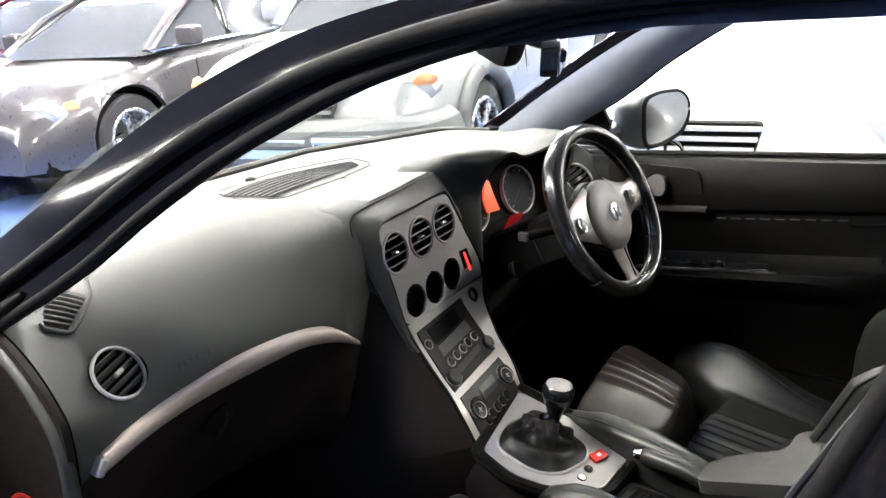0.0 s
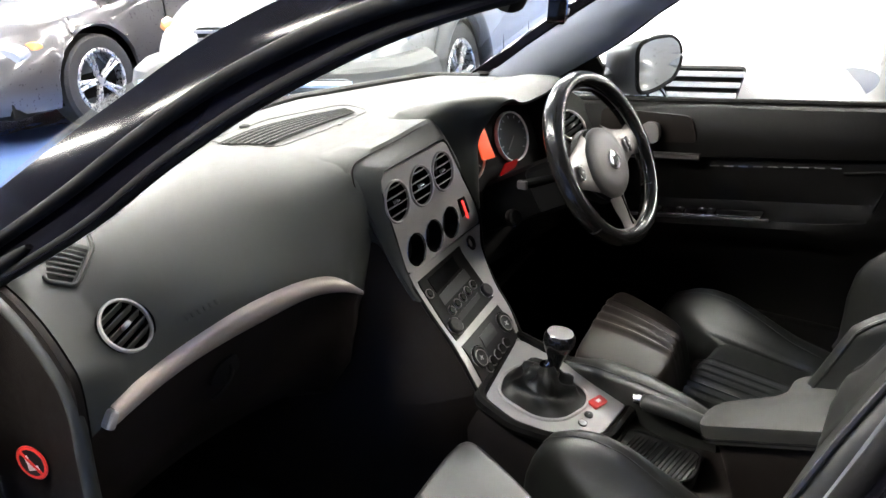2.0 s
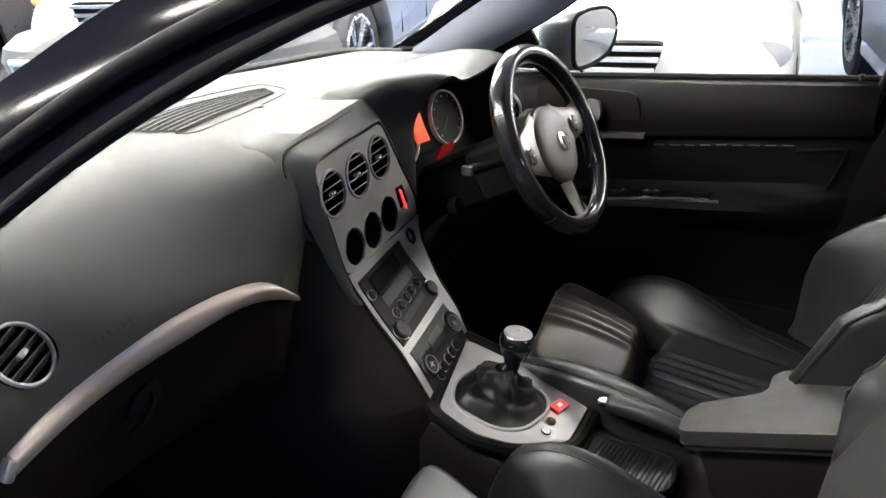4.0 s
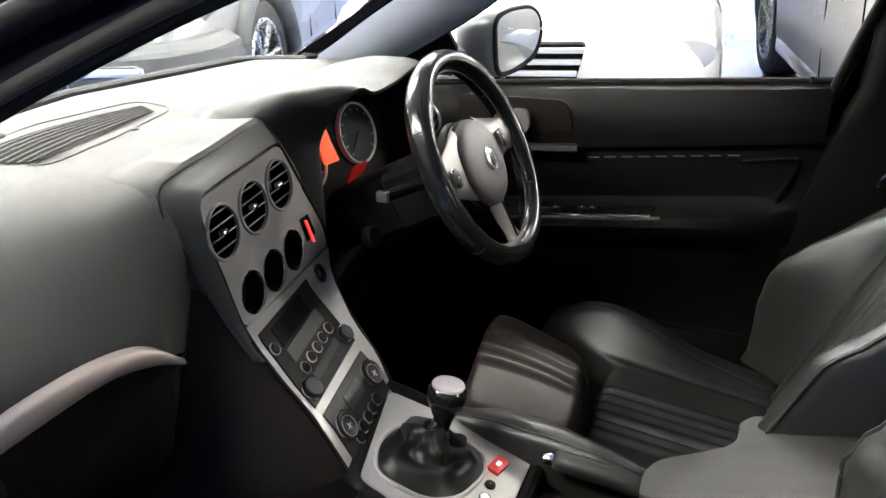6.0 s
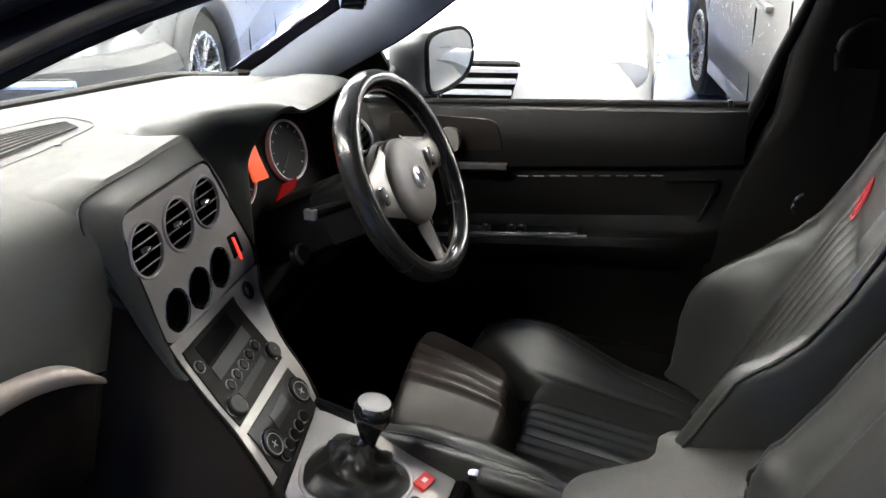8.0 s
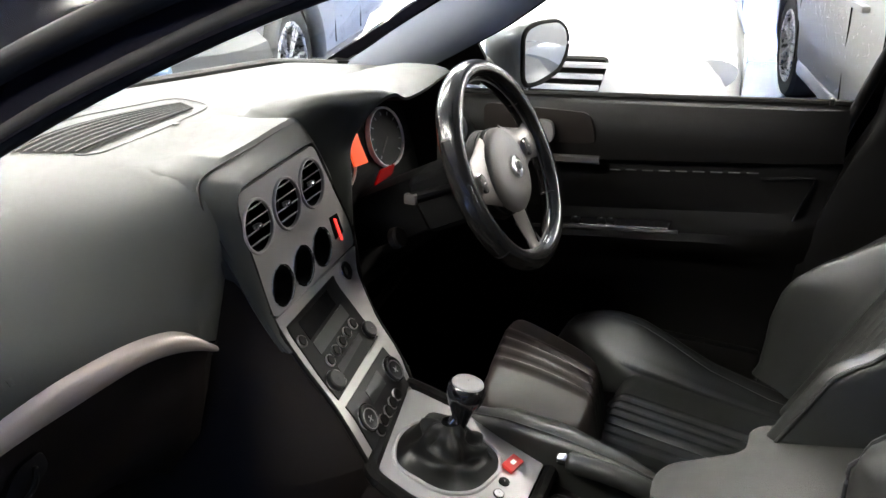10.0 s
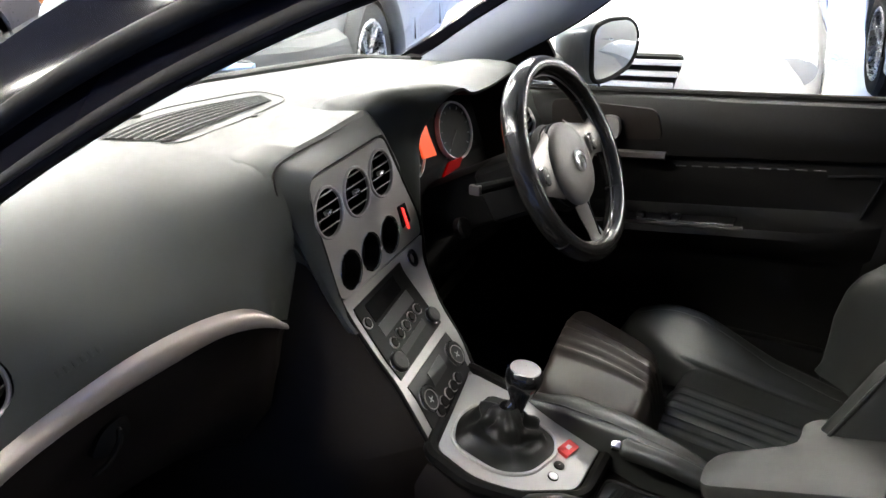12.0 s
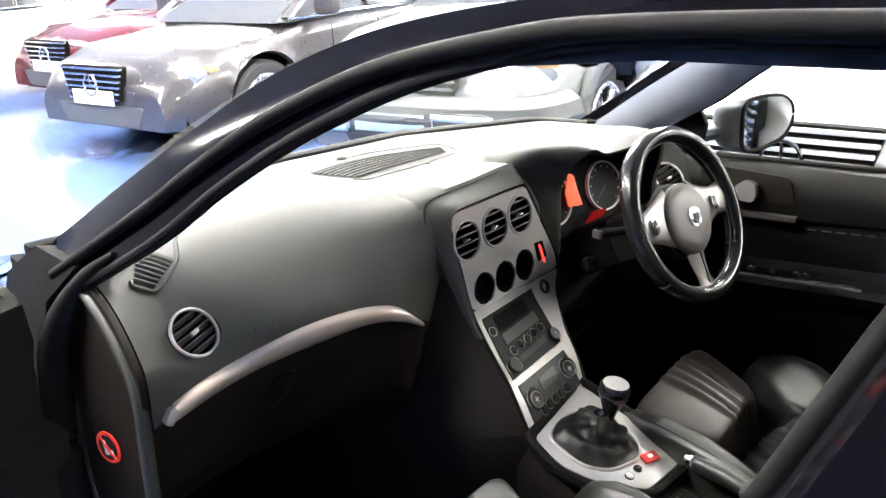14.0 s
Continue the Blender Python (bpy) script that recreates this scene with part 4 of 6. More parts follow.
for k in range(17):
    f = k / 16
    y = -0.02 - 0.335 * f
    xl, xr = interp(y, [-0.36, -0.3, -0.2, -0.1, -0.02], [0.104, 0.096, 0.094, 0.094, 0.100]), interp(y, [-0.36, -0.3, -0.2, -0.1, -0.02], [0.122, 0.140, 0.158, 0.160, 0.13])
    zt = interp(y, [-0.36, -0.3, -0.2, -0.1, -0.02], [0.535, 0.552, 0.566, 0.572, 0.566])
    kn.append([Vector((xl + (xr - xl) * (0.5 - 0.5 * math.cos(a)), y, zt - 0.028 + 0.030 * math.sin(a) ** 0.6)) for a in np.linspace(0, math.pi, 11)] + [Vector((xr, y, zt - 0.09)), Vector((xl, y, zt - 0.09))])
kr = part("tunnel_pad", loft(kn, True, True), M_LEATHER, cons, "padded black leather knee rest", 60)
sub("pad_piping", tube([r[3] + Vector((0, 0, 0.001)) for r in kn], 0.0018, 6), M_PIPING, kr)
tray_ = part("coin_tray", prism(rounded([(-0.075, -0.222), (0.055, -0.205), (0.05, -0.352), (-0.03, -0.372), (-0.085, -0.325)], 0.02), 0.02, Matrix.Translation((0, 0, 0.497)), 0.003), M_KNOB, cons, "ribbed black oddments tray")
for k in range(17):
    y = -0.228 - 0.0082 * k
    sub("tray_rib", box((-0.012, y, 0.498), (0.10, 0.0032, 0.004), 0.001), M_KNOB, tray_)
sub("tray_lip", tube([(x, y, 0.499) for x, y in rounded([(-0.075, -0.222), (0.055, -0.205), (0.05, -0.352), (-0.03, -0.372), (-0.085, -0.325)], 0.02)], 0.0035, 6), M_DARK, tray_)
hb = thing("handbrake", (0.075, -0.34, 0.5), "handbrake lever with leather grip and bright button", "handbrake")
part("grip", tube(catmull([(0.073, -0.222, 0.552), (0.076, -0.26, 0.549), (0.079, -0.31, 0.543), (0.081, -0.36, 0.53)], 5), [0.012] + [0.0165] * 13 + [0.014, 0.012], 14), M_LEATHER, hb, "leather handbrake grip", 80)
part("release_button", lathe([(0.009, -0.006), (0.0095, 0.006), (0.006, 0.012), (0.001, 0.0125)], frame_of((0.0722, -0.214, 0.553), (1, 0, 0), (0, 0.1, 1)), 16), M_CHROME, hb)
part("brake_boot", tube(catmull([(0.081, -0.35, 0.535), (0.083, -0.39, 0.52), (0.085, -0.43, 0.49)], 4), [0.014, 0.017, 0.02, 0.022, 0.026, 0.028, 0.032, 0.034, 0.036], 12), M_LEATHER, hb)
arm = thing("armrest", (0.05, -0.55, 0.5), "grey soft-touch armrest with stepped front", "armrest")
AM = frame_of((0, -0.385, 0.610), (1, 0, 0), (0, 1, -0.30))
a1 = rounded([(-0.026, 0.014), (0.03, 0.022), (0.062, 0.010), (0.096, -0.088), (0.152, -0.082), (0.170, -0.10), (0.154, -0.205), (0.118, -0.240), (0.05, -0.252), (-0.03, -0.252)], 0.02, 5)
lid = part("lid", prism([(x, y * 1.044) for x, y in a1], 0.034, AM, 0.009), M_ARM, arm, "stepped grey armrest lid")
sub("lid_seam", tube([AM @ Vector((x * 1.0, y * 1.044, -0.026)) for x, y in a1 + a1[:1]], 0.0025, 6), M_VOID, lid)
part("bin", prism([(0.05 + (x - 0.05) * 0.84, (-0.115 + (y + 0.115) * 0.86) * 1.044) for x, y in a1], 0.15, AM @ pose(0, 0, -0.03), 0.004), M_BLACKPL, arm)
part("hinge_bar", box((0.085, -0.655, 0.675), (0.10, 0.03, 0.04), 0.006), M_DARK, arm)

# ---- body shell of the car: pillars, roof, glass, sills, floor ----
body = thing("sedan_body", (0, 0, G), "black-blue saloon body shell standing with an open door", "car")
PIL_I = [(0.45, 0.94), (0.336, 0.997), (0.173, 1.083), (0.042, 1.167), (-0.078, 1.234), (-0.177, 1.281), (-0.304, 1.331), (-0.45, 1.37), (-0.6, 1.394), (-0.95, 1.40), (-1.3, 1.37)]
PIL_O = [(0.64, 1.02), (0.46, 1.12), (0.30, 1.205), (0.16, 1.27), (0.05, 1.32), (-0.06, 1.36), (-0.21, 1.402), (-0.4, 1.432), (-0.6, 1.447), (-0.95, 1.46), (-1.3, 1.43)]
PIL_W = [(0.70, 0.92), (0.54, 1.0), (0.40, 1.08), (0.24, 1.165), (0.10, 1.235), (0.0, 1.28), (-0.12, 1.335), (-0.35, 1.385), (-0.6, 1.405), (-0.95, 1.415), (-1.3, 1.38)]
for s in (-1, 1):
    I = catmull([(s * (0.72 - 0.4 * (z - 1)), y, z) for y, z in PIL_I], 5)
    O = [i.lerp(o, interp(i.y, [-0.2, 0.1, 0.45], [0.86, 0.82, 0.80])) for i, o in zip(I, catmull([(s * (0.728 - 0.4 * (z - 1)), y, z) for y, z in PIL_O], 5))]
    W = catmull([(s * (0.70 - 0.45 * (z - 1)), y, z) for y, z in PIL_W], 5)
    out, trim = [], []
    for a, b, c in zip(I, O, W):
        out.append([a, a + Vector((s * 0.022, 0, 0.004)), a.lerp(b, 0.35) + Vector((s * 0.022, 0, 0)), a.lerp(b, 0.7) + Vector((s * 0.014, 0, 0)), b, b.lerp(c, 0.5) + Vector((0, 0.004, 0.01)), c + Vector((s * 0.008, 0, 0.006))])
        mid = a.lerp(c, 0.5) - Vector((s * 0.018, 0.0, 0.0))
        trim.append([a + Vector((-s * 0.002, 0, 0)), a.lerp(c, 0.2) - Vector((s * 0.012, 0, 0)), mid, a.lerp(c, 0.8) - Vector((s * 0.012, 0, 0)), c])
    part("pillar_outer", loft(out), M_PAINT, body, "black-blue painted pillar and roof rail", 38)
    part("pillar_trim", loft(trim), M_HEADLINER, body, "grey cloth-covered pillar trim", 60)
    part("door_seal", tube([p + Vector((s * 0.012, 0, 0.009)) for p in I], 0.0095, 8), M_RUBBER, body, "black rubber door seal", 80)
    part("door_seal", tube([a.lerp(b, 0.42) + Vector((s * 0.03, 0, 0)) for a, b in zip(I, O)], 0.010, 8), M_RUBBER, body, "black rubber door seal", 80)
    # front pillar foot down to the sill, and the rear flank
    foot = [[(s * 0.72, 0.40, 1.0), (s * 0.755, 0.42, 1.0), (s * 0.765, 0.60, 1.0), (s * 0.70, 0.62, 0.98)], [(s * 0.745, 0.48, 0.92), (s * 0.785, 0.52, 0.92), (s * 0.79, 0.74, 0.92), (s * 0.72, 0.75, 0.9)], [(s * 0.752, 0.62, 0.75), (s * 0.785, 0.65, 0.75), (s * 0.80, 0.85, 0.75), (s * 0.72, 0.85, 0.75)], [(s * 0.755, 0.68, 0.5), (s * 0.79, 0.71, 0.5), (s * 0.80, 0.9, 0.5), (s * 0.72, 0.9, 0.5)], [(s * 0.755, 0.66, 0.25), (s * 0.80, 0.69, 0.25), (s * 0.81, 0.9, 0.25), (s * 0.72, 0.9, 0.25)]]
    part("pillar_foot", loft(foot, True, True), M_VOID, body, "dark foot of the front pillar", 40)
    part("door_seal", tube(catmull([(s * 0.728, 0.30, 1.045), (s * 0.75, 0.42, 0.97), (s * 0.775, 0.545, 0.84), (s * 0.785, 0.60, 0.66), (s * 0.785, 0.58, 0.42), (s * 0.785, 0.5, 0.3)], 6), [0.004 + 0.026 * min(1, i / 12) for i in range(31)], 10), M_RUBBER, body, "black rubber door seal", 80)
    part("door_seal", tube(catmull([(s * 0.75, 0.44, 0.95), (s * 0.752, 0.60, 0.76), (s * 0.755, 0.665, 0.52), (s * 0.755, 0.62, 0.28), (s * 0.755, 0.5, 0.21), (s * 0.755, -0.5, 0.21)], 6), 0.013, 8), M_RUBBER, body, "black rubber door seal", 80)
    part("sill", box((s * 0.80, 0.0, 0.20), (0.14, 2.0, 0.12), 0.03), M_PAINT, body, "painted door sill")
    wing = [[(s * x, y, z) for x, z in ((0.70, zt), (0.80, zt - 0.02), (0.89, zt - 0.15), (0.9, 0.35), (0.86, 0.2))] for y, zt in ((0.9, 0.9), (1.2, 0.82), (1.6, 0.69), (1.95, 0.57), (2.1, 0.48))]
    part("front_wing", loft(wing), M_PAINT, body, "painted front wing", 40)
    part("rear_flank", loft([[(s * 0.74, y, 0.98), (s * 0.84, y, 0.95), (s * 0.89, y, 0.8), (s * 0.89, y, 0.3), (s * 0.84, y, 0.1)] for y in (-0.62 if s > 0 else -0.9, -1.2, -1.7, -2.2)]), M_PAINT, body, "painted rear flank", 40)
    part("rear_trim", loft([[(s * 0.735, y, 0.98), (s * 0.71, y, 0.95), (s * 0.70, y, 0.6), (s * 0.72, y, 0.2)] for y in (-0.66 if s > 0 else -0.92, -1.2, -1.75)]), M_DARK, body, "dark rear cabin trim")
    cp_ = [[(s * 0.56, -1.25, 1.37), (s * 0.58, -1.32, 1.43), (s * 0.50, -1.5, 1.38)], [(s * 0.71, -1.55, 0.98), (s * 0.76, -1.6, 0.98), (s * 0.66, -2.05, 0.96)]]
    part("rear_pillar", loft(cp_, True, True), M_PAINT, body)
    for y in (1.35, -1.35):
        w = part("road_wheel", lathe([(0.22, -0.09), (0.31, -0.1), (0.325, -0.07), (0.325, 0.07), (0.31, 0.1), (0.22, 0.09), (0.21, 0.0)], frame_of((s * 0.8, y, G + 0.325), (0, 1, 0), (0, 0, 1)), 36), M_TYRE, body, "tyre on alloy rim")
        sub("wheel_rim", lathe([(0.225, -0.07), (0.215, 0.05), (0.06, 0.075), (0.03, 0.085)], frame_of((s * 0.8, y, G + 0.325), (0, 1, 0), (0, 0, 1)) @ Matrix.Scale(1 if s > 0 else -1, 4, (0, 0, 1)), 30), M_ALU, w)
for s in (-1, 1):
    part("kick_panel", box((s * 0.735, 0.74 if s < 0 else 0.68, 0.54), (0.03, 0.28 if s < 0 else 0.4, 0.74), 0.005), M_CARPET, body)
roof = [[(x, y, z - 0.045 * abs(x / 0.58) ** 2.5) for x in np.linspace(-0.585, 0.585, 15)] for y, z in ((-0.16, 1.405), (-0.35, 1.435), (-0.6, 1.46), (-0.95, 1.47), (-1.3, 1.445), (-1.45, 1.41))]
part("roof", thick(loft(roof), 0.012), M_PAINT, body, "painted roof", 50)
part("headliner", loft([[(x * 0.97, y - 0.01, z - 0.03) for x, y, z in r] for r in roof]), M_HEADLINER, body, "grey cloth headliner", 50)


def screen(x, f):
    k = (x / 0.72) ** 2
    lo = Vector((x, 0.93 - 0.20 * k, 0.945 - 0.02 * k))
    hi = Vector((x * 0.81, -0.15 + 0.03 * k, 1.398 - 0.03 * k))
    return lo.lerp(hi, f) + Vector((0, 0.0, 0.035 * math.sin(f * math.pi)))


ws = part("windscreen", loft([[screen(x, f) for x in np.linspace(-0.72, 0.72, 17)] for f in np.linspace(0, 1, 9)]), M_GLASS, body, "clear laminated windscreen", 80)
ws.visible_shadow = False
part("windscreen_band", tube([screen(x, 0.0) + Vector((0, 0.0, -0.006)) for x in np.linspace(-0.72, 0.72, 21)], 0.012, 6), M_RUBBER, body)
part("scuttle", thick(loft([[(x, y - 0.2 * (x / 0.72) ** 2, z) for x in np.linspace(-0.72, 0.72, 13)] for y, z in ((0.9, 0.93), (0.98, 0.885), (1.08, 0.865))]), 0.01), M_DARK, body, "black plastic windscreen scuttle")
bon = [[(x, y - 0.12 * (x / 0.72) ** 2, z - 0.05 * abs(x / 0.72) ** 3) for x in np.linspace(-0.72, 0.72, 13)] for y, z in ((1.06, 0.86), (1.3, 0.79), (1.55, 0.715), (1.8, 0.63), (2.05, 0.53))]
part("bonnet", thick(loft(bon), 0.01), M_PAINT, body, "black-blue painted bonnet", 60)
def bow(y0_, depth, z, half=0.86, back=0.3):
    """Plan of a bumper: straight in the middle, swept back at the corners."""
    return [Vector((half * u, y0_ - depth * abs(u) ** 3.5, z)) for u in np.linspace(-1, 1, 21)]


part("front_bumper", loft([bow(2.06, 0.24, 0.52), bow(2.16, 0.26, 0.45), bow(2.2, 0.28, 0.3), bow(2.18, 0.28, 0.22), bow(2.08, 0.28, 0.16)]), M_PAINT, body, "black-blue painted bumper", 60)
part("rear_bumper", loft([bow(-2.22, -0.18, 0.62), bow(-2.34, -0.22, 0.5), bow(-2.36, -0.24, 0.32), bow(-2.3, -0.24, 0.2)]), M_PAINT, body, "black-blue painted bumper", 60)
part("boot_lid", loft([bow(-1.93, 0.0, 0.965, 0.80), bow(-2.1, -0.02, 0.96, 0.80), bow(-2.26, -0.06, 0.92, 0.80), bow(-2.30, -0.10, 0.84, 0.82), bow(-2.24, -0.16, 0.6, 0.84)]), M_PAINT, body, "black-blue painted boot lid", 60)
rs = part("rear_screen", loft([[(x * k, y - 0.06 * (1 - (x / 0.62) ** 2), z) for x in np.linspace(-0.62, 0.62, 11)] for y, z, k in ((-1.42, 1.40, 0.86), (-1.68, 1.2, 0.98), (-1.92, 0.975, 1.08))]), M_GLASS, body, "clear rear screen", 80)
rs.visible_shadow = False
part("cabin_floor", box((0, -0.45, 0.175), (1.5, 2.8, 0.05), 0.01), M_CARPET, body, "black carpet")
part("bulkhead", box((0, 0.86, 0.55), (1.44, 0.05, 0.76), 0.01), M_CARPET, body)
part("rear_bench", box((0, -1.55, 0.62), (1.36, 0.35, 0.7), 0.08, pose(0, 0, 0, 12, 0, 0), 3), M_LEATHER, body, "black leather rear bench")
part("rear_shelf", box((0, -1.9, 0.93), (1.3, 0.45, 0.03), 0.01), M_DARK, body)
part("underbody", box((0, 0, 0.16), (1.4, 4.0, 0.06), 0.02), M_VOID, body)
part("footwell_lamp_cover", box((0.40, 0.32, 0.56), (0.3, 0.02, 0.012), 0.004, pose(0, 0, 0, 0, -6, 8)), M_DARK, body)

# driver's side centre pillar with belt, seen behind the seat
BM = [((0.735, -0.385, 0.50), (0.735, -0.75, 0.50)), ((0.728, -0.445, 0.67), (0.73, -0.76, 0.70)), ((0.72, -0.500, 0.85), (0.725, -0.77, 0.90)), ((0.705, -0.552, 0.97), (0.69, -0.785, 1.0)), ((0.67, -0.570, 1.09), (0.655, -0.80, 1.12)), ((0.62, -0.615, 1.25), (0.605, -0.81, 1.25)), ((0.575, -0.65, 1.36), (0.56, -0.82, 1.36))]
part("pillar_cover", loft([[Vector(a) + Vector((0.035, 0.012, 0)), Vector(a), Vector(a).lerp(Vector(b), 0.15) - Vector((0.014, 0, 0)), Vector(a).lerp(Vector(b), 0.8) - Vector((0.014, 0, 0)), Vector(b), Vector(b) + Vector((0.03, 0, 0))] for a, b in BM]), M_DARK, body, "dark plastic centre pillar cover", 50)
part("pillar_outer", loft([[(0.76, -0.50 - d, 0.96), (0.795, -0.50 - d, 0.96), (0.795, -0.66 - d, 0.96)] for d in (0,)] + [[(0.70, -0.575, 1.12), (0.735, -0.575, 1.12), (0.735, -0.71, 1.12)], [(0.60, -0.65, 1.37), (0.63, -0.65, 1.37), (0.63, -0.76, 1.37)]]), M_GLOSS, body, "gloss black centre pillar", 30)
part("pillar_seal", tube(catmull([(0.752, -0.48, 0.90), (0.745, -0.505, 0.97), (0.71, -0.54, 1.07), (0.66, -0.59, 1.2), (0.60, -0.64, 1.36)], 5), 0.011, 8), M_RUBBER, body, "black rubber door seal", 80)
belt = thing("seat_belt", (0.66, -0.68, 0.5), "black seat belt hanging from its pillar anchor", "seat belt")
part("webbing", thick(loft([[(0.628, -0.70, 1.08), (0.632, -0.655, 1.08)], [(0.64, -0.70, 0.95), (0.642, -0.65, 0.95)], [(0.66, -0.69, 0.75), (0.662, -0.645, 0.75)], [(0.68, -0.68, 0.5), (0.682, -0.64, 0.5)]]), 0.002), M_DARK, belt, "black webbing")
part("anchor_loop", tube(catmull([(0.634, -0.71, 1.075), (0.625, -0.73, 1.12), (0.628, -0.68, 1.16), (0.634, -0.64, 1.12), (0.636, -0.64, 1.075)], 5), 0.008, 8), M_DARK, belt, "black belt guide", 80)
part("belt_hook", tube(catmull([(0.69, -0.60, 0.80), (0.672, -0.595, 0.815), (0.668, -0.60, 0.835), (0.672, -0.61, 0.845)], 4), 0.0035, 6), M_CHROME, belt, "chrome belt guide hook")
part("belt_stop", lathe([(0.007, 0), (0.007, 0.006), (0.001, 0.007)], frame_of((0.655, -0.66, 0.8), (0, 1, 0), (0, 0, 1)), 12), M_KNOB, belt)

# near-side centre pillar at the edge of the opening
NB = [((-0.775, -0.72, 0.25), (-0.77, -1.0, 0.25)), ((-0.775, -0.72, 0.70), (-0.77, -0.95, 0.70)), ((-0.765, -0.76, 1.0), (-0.76, -0.95, 1.0)), ((-0.74, -0.815, 1.12), (-0.735, -0.97, 1.12)), ((-0.70, -0.87, 1.25), (-0.69, -1.0, 1.25)), ((-0.61, -0.93, 1.40), (-0.60, -1.03, 1.40))]
part("pillar_outer", loft([[Vector(a) + Vector((0.07, 0.0, 0)), Vector(a) + Vector((0.02, 0.006, 0)), Vector(a), Vector(a) + Vector((-0.04, -0.02, 0)), Vector(b) + Vector((-0.045, 0, 0)), Vector(b) + Vector((0.05, 0, 0))] for a, b in NB], True), M_PAINT, body, "black-blue painted centre pillar", 40)
part("aperture_trim", tube([Vector(a) + Vector((0.075, 0.004, 0)) for a, b in NB], 0.028, 10, flat=0.5), M_APERTURE, body, "grey trim of the door aperture", 80)
part("pillar_seal", tube([Vector(a) + Vector((0.03, 0.012, 0)) for a, b in NB], 0.011, 8), M_RUBBER, body, "black rubber door seal", 80)

# ---- driver's door, closed ----
door = thing("driver_door", (0.78, -0.1, 0.2), "closed driver's door with black leather-grained trim and window", "car door")


def dslope(y, k):
    return -k * (y - 0.1)


prof = []
ys = [0.56, 0.45, 0.34, 0.24, 0.15, 0.06, -0.02, -0.1, -0.18, -0.26, -0.34, -0.42, -0.47, -0.50]
rings = []
for y in ys:
    b, c, a = 0.932 + dslope(y, 0.062), 0.806 + dslope(y, 0.1), 0.668 + dslope(y, 0.11)
    e = 0.012 * max(0, (-0.42 - y) / 0.08) ** 2 + 0.02 * max(0, (y - 0.4) / 0.16)
    w = 0.05 * min(1, max(0, (0.40 - y) / 0.1)) * min(1, max(0, (y + 0.47) / 0.09))
    xx = 0.012 * (0.1 - y) * 1.0
    rings.append([(0.762, y, b), (0.748 + e, y, b + 0.006), (0.728 + e, y, b), (0.712 + e + xx, y, b - 0.02), (0.702 + e + xx, y, b - 0.05), (0.700 + e + xx, y, c + 0.035), (0.704 + e + xx, y, c + 0.008), (0.716 + e + xx, y, c), (0.716 + e + xx, y, c - 0.012), (0.718 + e + xx, y, c - 0.05), (0.720 + e + xx, y, a + 0.035),
                  (0.712 + e + xx - w * 0.3, y, a + 0.012), (0.715 + e + xx - w * 0.85, y, a + 0.004), (0.715 + e + xx - w, y, a - 0.012), (0.718 + e + xx - w * 0.8, y, a - 0.04), (0.722 + e + xx - w * 0.2, y, a - 0.07), (0.730 + e, y, 0.5), (0.722 + e, y, 0.42), (0.722 + e, y, 0.30), (0.745, y, 0.24)])
part("trim_panel", loft(rings), M_DARK, door, "black grained door trim with armrest", 40)
part("belt_seal", tube([(0.757, y, 0.941 + dslope(y, 0.062)) for y in ys], 0.007, 8), M_RUBBER, door, "black window seal")
part("outer_skin", loft([[(0.77, y, 0.94 + dslope(y, 0.062)), (0.81, y, 0.93), (0.885, y, 0.8), (0.89, y, 0.35), (0.85, y, 0.15)] for y in (0.7, 0.3, -0.1, -0.54)]), M_PAINT, door, "black-blue painted door skin", 40)
gl = [Vector((0.757, y, 0.945 + dslope(y, 0.062))) for y in (0.32, 0.12, -0.1, -0.3, -0.5)]
gu = [Vector((0.74 - 0.4 * (z - 1), y, z)) for y, z in ((0.30, 1.02), (0.05, 1.165), (-0.17, 1.28), (-0.40, 1.35), (-0.62, 1.39))]
wd = part("window_glass", loft([gl, [a.lerp(b, 0.5) + Vector((0.012, 0, 0)) for a, b in zip(gl, gu)], gu]), M_GLASS, door, "clear side window", 80)
wd.visible_shadow = False
part("mirror_sail", prism([(0.42, 0.95), (0.25, 0.95), (0.235, 1.01), (0.26, 1.055)], 0.012, frame_of((0.748, 0, 0), (0, 1, 0), (0, 0, 1)) @ pose(0, 0, 0, 0, 0, 0), 0.002), M_DARK, door, "black mirror triangle")
part("recess", prism(rounded([(0.22, 0.925), (-0.02, 0.925), (-0.035, 0.862), (0.22, 0.84)], 0.02), 0.004, frame_of((0.6985, 0, 0), (0, 1, 0), (0, 0, 1)) @ Matrix.Scale(-1, 4, (0, 0, 1)), 0.001), M_BLACKPL, door)
hd = part("inner_handle", prism(rounded([(0.055, 0.904), (0.082, 0.908), (0.112, 0.885), (0.105, 0.858), (0.06, 0.856), (0.05, 0.875)], 0.01), 0.016, frame_of((0.69, 0, 0), (0, 1, 0), (0, 0, 1)) @ pose(0, 0, 0.0), 0.004), M_ALU, door, "satin metal door handle")
sub("handle_arm", tube([(0.692, 0.185, 0.868), (0.684, 0.15, 0.871), (0.682, 0.10, 0.876)], [0.009, 0.011, 0.012], 8, flat=0.8), M_ALU, hd)
part("metal_strip", thick(loft([[(0.6965, y, z + 0.009), (0.688, y, z + 0.006), (0.687, y, z - 0.004), (0.694, y, z - 0.009)] for y, z in ((0.2, 0.812), (0.1, 0.819), (0.02, 0.825), (-0.045, 0.83))]), 0.003), M_SPOKE, door, "satin metal trim strip")
